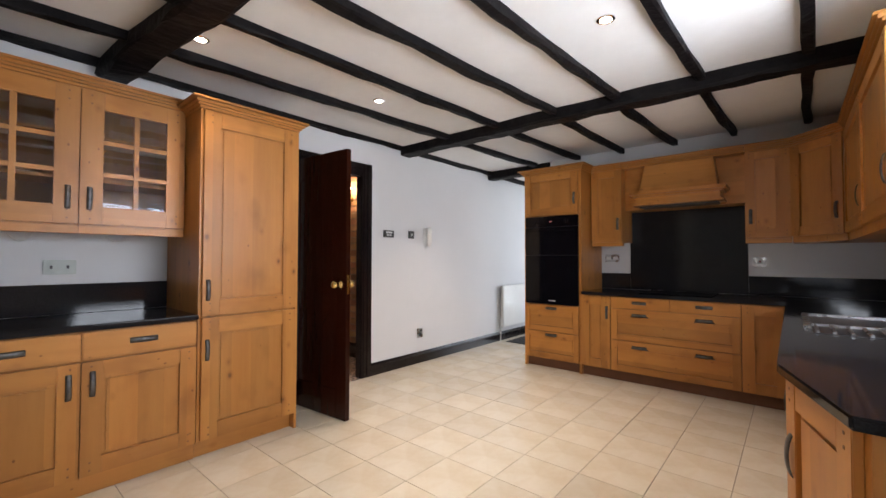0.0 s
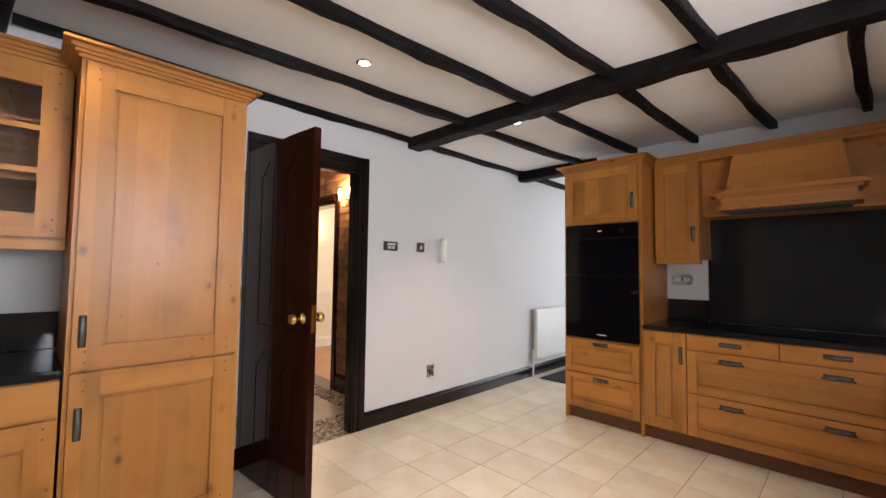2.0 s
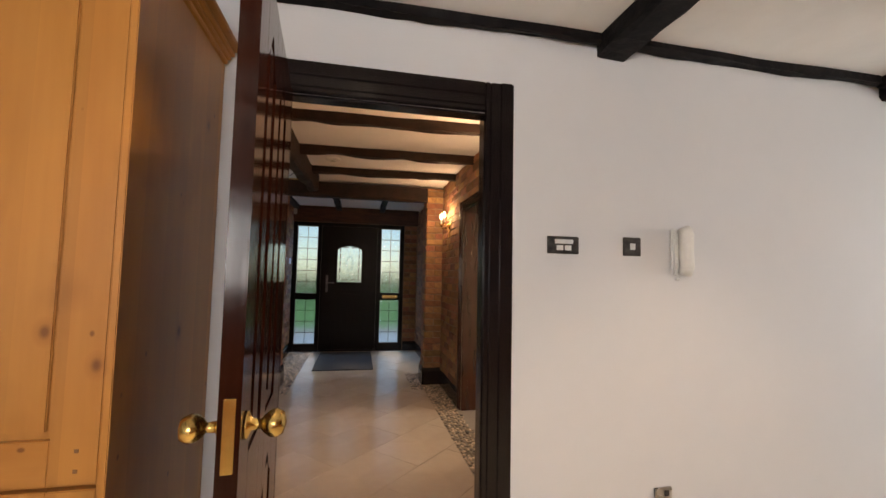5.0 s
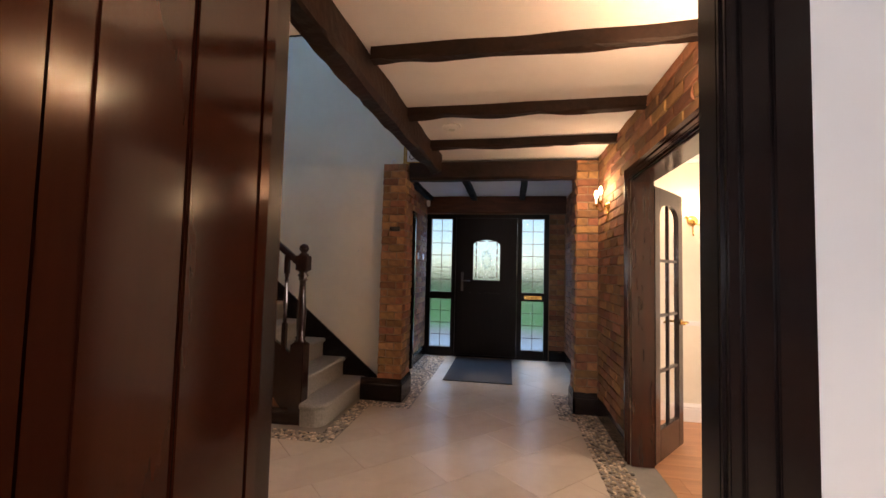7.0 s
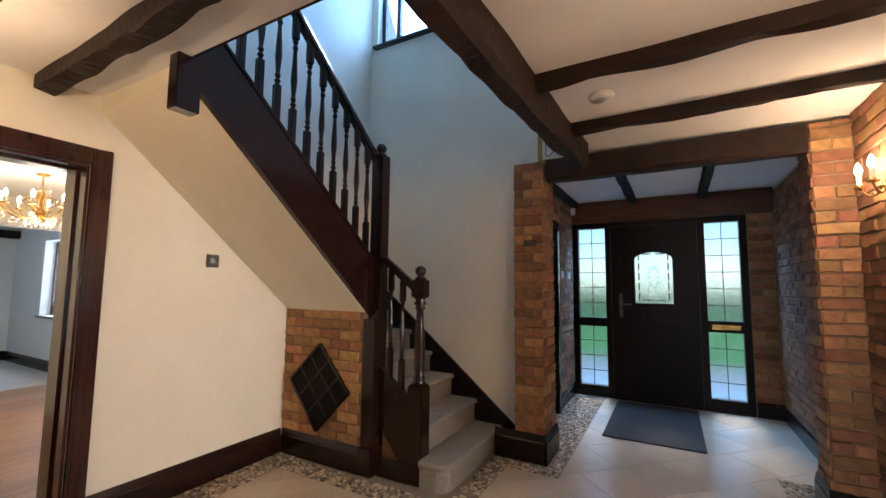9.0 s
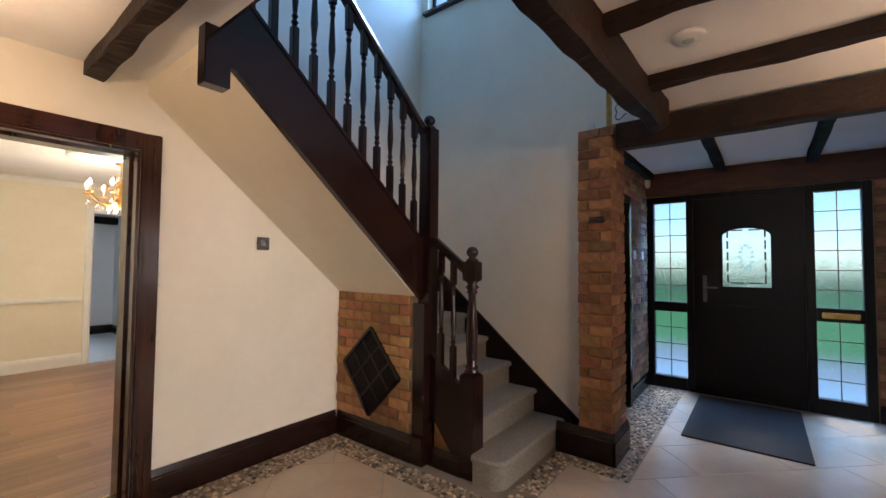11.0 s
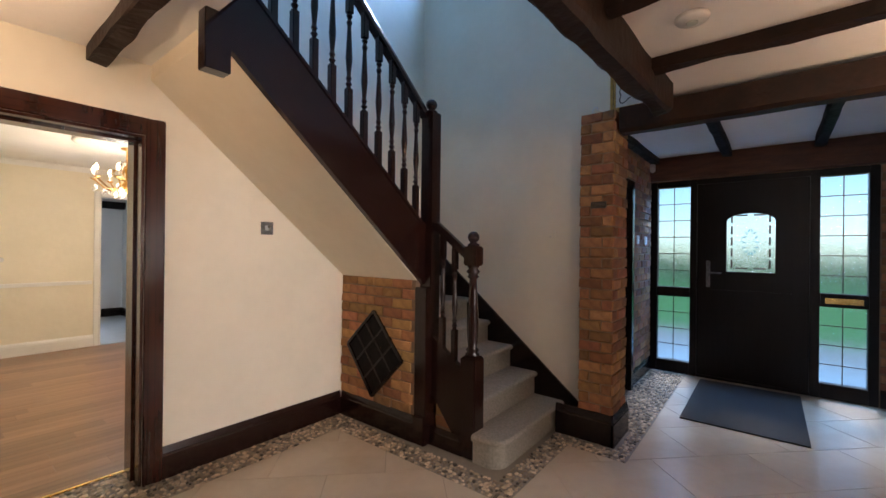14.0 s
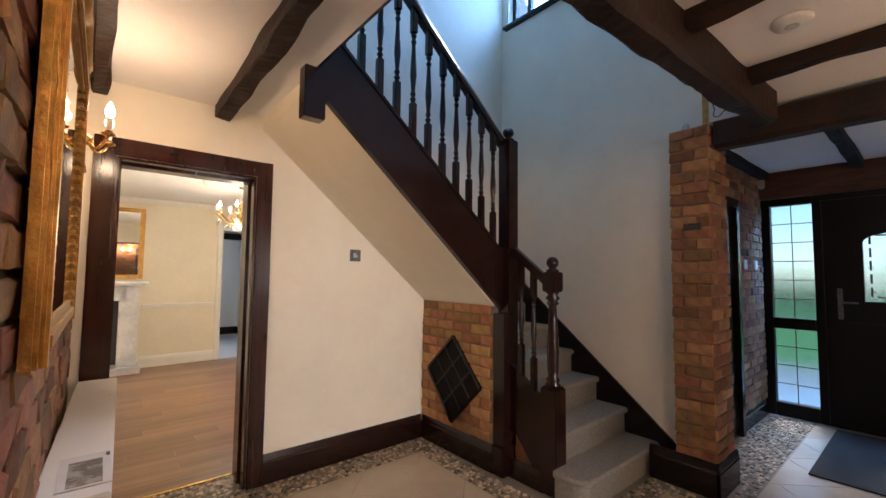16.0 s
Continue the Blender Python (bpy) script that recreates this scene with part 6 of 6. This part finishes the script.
box("foot", (-4.13, -4.855, 0.0), (-3.60, -4.45, 0.10), MARBLE, fire, 0.006)
box("corbel", (-4.05, -4.56, 1.00), (-3.92, -4.48, 1.16), MARBLE, fire, 0.02)
box("fire_opening", (-3.87, -4.80, 0.10), (-3.60, -4.78, 0.98), GREYPLASTIC, fire, 0)
m2 = thing("overmantel_mirror", (-3.85, -4.84, 1.29), "gilt framed mirror over the mantel", "mirror")
box("mirror_pane", (-4.07, -4.855, 1.33), (-3.62, -4.845, 2.22), MIRROR, m2, 0)
for q in ((-4.13, -4.07, 1.27, 2.28), (-3.62, -3.58, 1.27, 2.28), (-4.07, -3.62, 1.27, 1.33), (-4.07, -3.62, 2.22, 2.28)):
    box("frame_bar", (q[0], -4.856, q[2]), (q[1], -4.825, q[3]), GILT, m2, 0.008)


# ---- bricks ----
_brick_meshes = {}


def brick_mesh(axis, out, length, height, kind, material):
    """One of a few uneven brick shapes of this size, with worn edges."""
    key = (axis, out, round(length, 2), round(height, 3), kind, material.name)
    if key not in _brick_meshes:
        rg = random.Random(kind * 31 + int(length * 1000))
        l, h, d = length / 2, height / 2, 0.013
        vs, fs = [], []
        for a, b, w in ((l, h, 0), (l, h, d - 0.006), (l - 0.005, h - 0.005, d)):
            for s, t in ((-1, -1), (0, -1), (1, -1), (1, 1), (0, 1), (-1, 1)):
                u, v, q = s * a + rg.uniform(-0.0045, 0.0035), t * b + rg.uniform(-0.0045, 0.0035), w + (rg.uniform(-0.005, 0.004) if w else -0.002)
                vs.append((out * q, u, v) if axis == "x" else (u, out * q, v))
        for r in (0, 6):
            for i in range(6):
                fs.append((r + i, r + (i + 1) % 6, r + 6 + (i + 1) % 6, r + 6 + i))
        fs += [(12, 13, 16, 17), (13, 14, 15, 16)]
        if (axis == "x") != (out > 0):
            fs = [f[::-1] for f in fs]
        me = bpy.data.meshes.new("brick")
        me.from_pydata(vs, [], fs)
        me.materials.append(material)
        _brick_meshes[key] = me
    return _brick_meshes[key]


def lay_bricks(parent, axis, face, out, u0, u1, z0, z1, holes=(), seed=0, singles=True, first=0.0, unit=0.225, only=None, material=BRICK):
    """Stretcher courses over a mortar face; holes are (u0, u1, z0, z1). Bricks past the single ones are joined."""
    rng = random.Random(seed)
    base = Vector(parent.location)
    joined_v, joined_f = [], []
    n = int((z1 - z0) / 0.0755)
    for k in range(n + 1):
        h = min(0.065, z1 - (z0 + k * 0.0755) - 0.004)
        if h < 0.02:
            continue
        z = z0 + k * 0.0755 + 0.005 + h / 2
        spans = [(u0, u1)]
        for a, b, c, d in holes:
            if c < z < d:
                spans = [q for s, e in spans for q in ((s, min(e, a)), (max(s, b), e)) if q[1] - q[0] > 0.03]
        for s, e in spans:
            u = s - (first + (unit / 2 if k % 2 else 0)) % unit
            while u < e - 0.005:
                a, b = max(u, s) + 0.005, min(u + unit, e) - 0.005
                u += unit
                if b - a < 0.03:
                    continue
                push = rng.uniform(-0.003, 0.004)
                at = Vector((face + out * push, (a + b) / 2, z)) if axis == "x" else Vector(((a + b) / 2, face + out * push, z))
                me = brick_mesh(axis, out, b - a, h, rng.randrange(5), material)
                if singles and (only is None or only[0] < (a + b) / 2 < only[1]):
                    ob = new("brick", me)
                    ob.parent = parent
                    ob.location = at - base
                    ob.rotation_euler = (0, 0, rng.uniform(-0.012, 0.012))
                else:
                    o = len(joined_v)
                    joined_v += [v.co + at for v in me.vertices]
                    joined_f += [tuple(o + i for i in p.vertices) for p in me.polygons]
    if joined_v:
        me = bpy.data.meshes.new("bricks")
        me.from_pydata([v - base for v in joined_v], [], joined_f)
        me.materials.append(BRICKS)
        ob = new("bricks", me)
        ob.parent = parent
        ob["kind"] = "stuff"


north_face = wall("brick_face_north", "y", NY - 0.004, NY, -9.0, HX - 0.004, 0, CZ, [(-5.73, -4.54, 0, 1.985)], MORTAR, "orange-brown brick facing of the hall wall")
east_face = structure(box("brick_face_east", (EX + 0.01, SY, 0.0), (HX, 1.79, CZ), MORTAR, bevel=0), "orange-brown brick facing of the hall wall", "wall")
lay_bricks(panel_wall, "x", -5.845, 1, SY + 0.002, 0.442, 0.185, 1.155, [], 1, unit=0.2, material=BUFFBRICK)
lay_bricks(small_panel, "x", -5.957, 1, 0.557, 0.815, 0.12, 0.46, [], 2, material=BUFFBRICK)
lay_bricks(pillar_1, "x", -6.684, 1, 1.324, 1.568, 0.20, 2.385, [], 3, unit=0.165)
lay_bricks(pillar_1, "y", 1.560, 1, -7.02, -6.674, 0.20, 2.385, [], 4, first=0.1, unit=0.225)
lay_bricks(pillar_2, "x", -6.726, 1, 3.243, NY - 0.012, 0.18, 2.40, [], 5, unit=0.215)
lay_bricks(pillar_2, "y", 3.251, -1, -6.98, -6.718, 0.18, 2.40, [], 6, first=0.1)
lay_bricks(north_face, "y", NY - 0.004, -1, -6.72, HX - 0.02, 0.17, CZ, [(-5.82, -4.45, 0, 2.075)], 7)
lay_bricks(east_face, "x", EX + 0.01, -1, SY, 1.795, 0.17, CZ, [], 8, only=(0.0, 1.9))
lay_bricks(east_face, "y", 1.79, 1, EX + 0.002, HX, 0.0, CZ, [], 12, unit=0.21)
lay_bricks(bpy.data.objects["wall_porch_front"], "x", -9.0, 1, 1.34, NY - 0.02, 0.0, 2.46, [(1.30, 3.215, 0, 2.195)], 9)
lay_bricks(bpy.data.objects["wall_porch_south"], "y", 1.325, 1, -8.985, -7.03, 0.15, 2.46, [(-8.09, -7.17, 0, 2.09)], 10)
lay_bricks(north_face, "y", NY - 0.004, -1, -8.985, -6.99, 0.15, 2.43, [], 11, singles=False)

# ---- floor pieces ----
def slab_mesh(outline, depth, material, name):
    n = len(outline)
    me = bpy.data.meshes.new(name)
    me.from_pydata([(x, y, 0) for x, y in outline] + [(x, y, -depth) for x, y in outline], [], [tuple(range(n))] + [(i, i + n, (i + 1) % n + n, (i + 1) % n) for i in range(n)])
    me.materials.append(material)
    return me


def clip(poly, x0, x1, y0, y1):
    for axis, limit, keep in ((0, x0, 1), (0, x1, -1), (1, y0, 1), (1, y1, -1)):
        got = []
        for p, q in zip(poly, poly[1:] + poly[:1]):
            a, b = (p[axis] - limit) * keep, (q[axis] - limit) * keep
            if a >= 0:
                got.append(p)
            if a * b < 0:
                t = a / (a - b)
                got.append((p[0] + (q[0] - p[0]) * t, p[1] + (q[1] - p[1]) * t))
        poly = got
        if len(poly) < 3:
            return []
    return poly


PX, PY = 0.3355, 0.3405
full = slab_mesh([(-PX / 2 + 0.002, -PY / 2 + 0.002), (PX / 2 - 0.002, -PY / 2 + 0.002), (PX / 2 - 0.002, PY / 2 - 0.002), (-PX / 2 + 0.002, PY / 2 - 0.002)], 0.005, TILE, "tile")
rng = random.Random(5)
for i in range(-5, 7):
    for j in range(-13, 15):
        x, y = -1.695 + (i + 0.5) * PX, 2.26 + (j + 0.5) * PY
        q = clip([(x - PX / 2 + 0.002, y - PY / 2 + 0.002), (x + PX / 2 - 0.002, y - PY / 2 + 0.002), (x + PX / 2 - 0.002, y + PY / 2 - 0.002), (x - PX / 2 + 0.002, y + PY / 2 - 0.002)], WX, 0.55, -2.1, 7.3)
        if not q:
            continue
        whole = abs(min(p[0] for p in q) - (x - PX / 2 + 0.002)) < 1e-4 and abs(max(p[0] for p in q) - (x + PX / 2 - 0.002)) < 1e-4 and abs(max(p[1] for p in q) - (y + PY / 2 - 0.002)) < 1e-4 and abs(min(p[1] for p in q) - (y - PY / 2 + 0.002)) < 1e-4
        ob = new("tile", full if whole else slab_mesh([(a - x, b - y) for a, b in q], 0.005, TILE, "tile"))
        ob.parent = kitchen_floor
        ob.location = (x, y, 0)
        ob.rotation_euler = (rng.uniform(-0.0006, 0.0006), rng.uniform(-0.0006, 0.0006), 0)

AREAS = ((-5.62, -3.80, -0.14, 3.22), (-6.50, -5.62, 1.32, 3.22), (-9.0, -6.50, 1.71, 3.08), (-9.0, -7.30, 3.08, NY))
TW, TL = 0.44, 0.70
d1, d2 = Vector((-1, 1, 0)).normalized(), Vector((-1, -1, 0)).normalized()
o = Vector((-4.872, 0.646, 0))
for r in range(-12, 14):
    for c in range(-12, 14):
        s = c * TL + (TL / 2 if r % 2 else 0)
        corners = [o + d1 * (s + a) + d2 * (r * TW + b) for a, b in ((0.0015, 0.0015), (TL - 0.0015, 0.0015), (TL - 0.0015, TW - 0.0015), (0.0015, TW - 0.0015))]
        mid = sum(corners, Vector()) / 4
        for x0, x1, y0, y1 in AREAS:
            q = clip([(p.x, p.y) for p in corners], x0, x1, y0, y1)
            if q:
                ob = new("tile", slab_mesh([(a - mid.x, b - mid.y) for a, b in q], 0.005, HALLTILE, "tile"))
                ob.parent = hall_floor
                ob.location = (mid.x, mid.y, 0)


def planks(parent, material, x0, x1, y0, y1, along, w, length, seed):
    rng = random.Random(seed)
    k = 0
    v = y0 if along == "x" else x0
    end = y1 if along == "x" else x1
    while v < end:
        u = (x0 if along == "x" else y0) - rng.random() * length
        stop = x1 if along == "x" else y1
        while u < stop:
            q = (u + 0.001, u + length - 0.001, v + 0.001, v + w - 0.001) if along == "x" else (v + 0.001, v + w - 0.001, u + 0.001, u + length - 0.001)
            poly = clip([(q[0], q[2]), (q[1], q[2]), (q[1], q[3]), (q[0], q[3])], x0, x1, y0, y1)
            u += length
            if poly:
                m_ = (sum(p[0] for p in poly) / len(poly), sum(p[1] for p in poly) / len(poly))
                ob = new("plank", slab_mesh([(a - m_[0], b - m_[1]) for a, b in poly], 0.010, material, "plank"))
                ob.parent = parent
                ob.location = (m_[0], m_[1], -0.003)
        v += w


planks(dining_floor, PLANK, -6.9, -3.58, -4.85, SY - 0.275, "x", 0.125, 1.2, 3)
planks(lounge_floor, LOUNGEWOOD, -6.74, -4.2, 3.62, 6.4, "y", 0.19, 1.2, 4)

PEBBLES = ((-5.82, EX, SY + 0.02, -0.14), (-4.435, -3.70, SY - 0.262, SY + 0.02), (-5.80, -5.62, -0.14, 1.32), (-6.65, -5.80, 1.17, 1.32), (-6.65, -6.50, 1.32, 1.71), (-7.02, -6.65, 1.61, 1.71), (-8.98, -7.02, 1.35, 1.71),
           (-6.70, -3.80, 3.22, NY - 0.02), (-7.30, -6.50, 3.08, 3.22), (-7.30, -7.0, 3.22, NY - 0.02), (-3.80, EX - 0.02, -0.14, 1.80), (-3.80, HX - 0.02, 1.80, 3.22), (HX - 0.02, WX + 0.01, 2.16, 2.94))
rng = random.Random(11)
pv, pf = [], []
for x0, x1, y0, y1 in PEBBLES:
    step = 0.029
    for i in range(int((x1 - x0) / step) + 1):
        for j in range(int((y1 - y0) / step) + 1):
            x = x0 + (i + 0.5 + rng.uniform(-0.3, 0.3)) * step
            y = y0 + (j + 0.5 + rng.uniform(-0.3, 0.3)) * step
            if not (x0 + 0.006 < x < x1 - 0.006 and y0 + 0.006 < y < y1 - 0.006):
                continue
            r, e, t = rng.uniform(0.010, 0.0195), rng.uniform(0.6, 1.0), rng.random() * 3.14
            top = rng.uniform(0.001, 0.0045)
            k = len(pv)
            for rr, z in ((1.0, -0.004), (0.82, top * 0.7)):
                for a in range(6):
                    p = a * math.pi / 3
                    u, v = r * rr * math.cos(p), r * rr * e * math.sin(p) * rng.uniform(0.85, 1.1)
                    pv.append((x + u * math.cos(t) - v * math.sin(t), y + u * math.sin(t) + v * math.cos(t), z))
            pv.append((x, y, top))
            for a in range(6):
                b = (a + 1) % 6
                pf.append((k + a, k + b, k + 6 + b, k + 6 + a))
                pf.append((k + 6 + a, k + 6 + b, k + 12))
me = bpy.data.meshes.new("pebble_border")
me.from_pydata(pv, [], pf)
me.materials.append(PEBBLE)
tagged(new("pebble_border", me), "mixed brown and white pebble border set in mortar", "pebbles", "", "stuff")
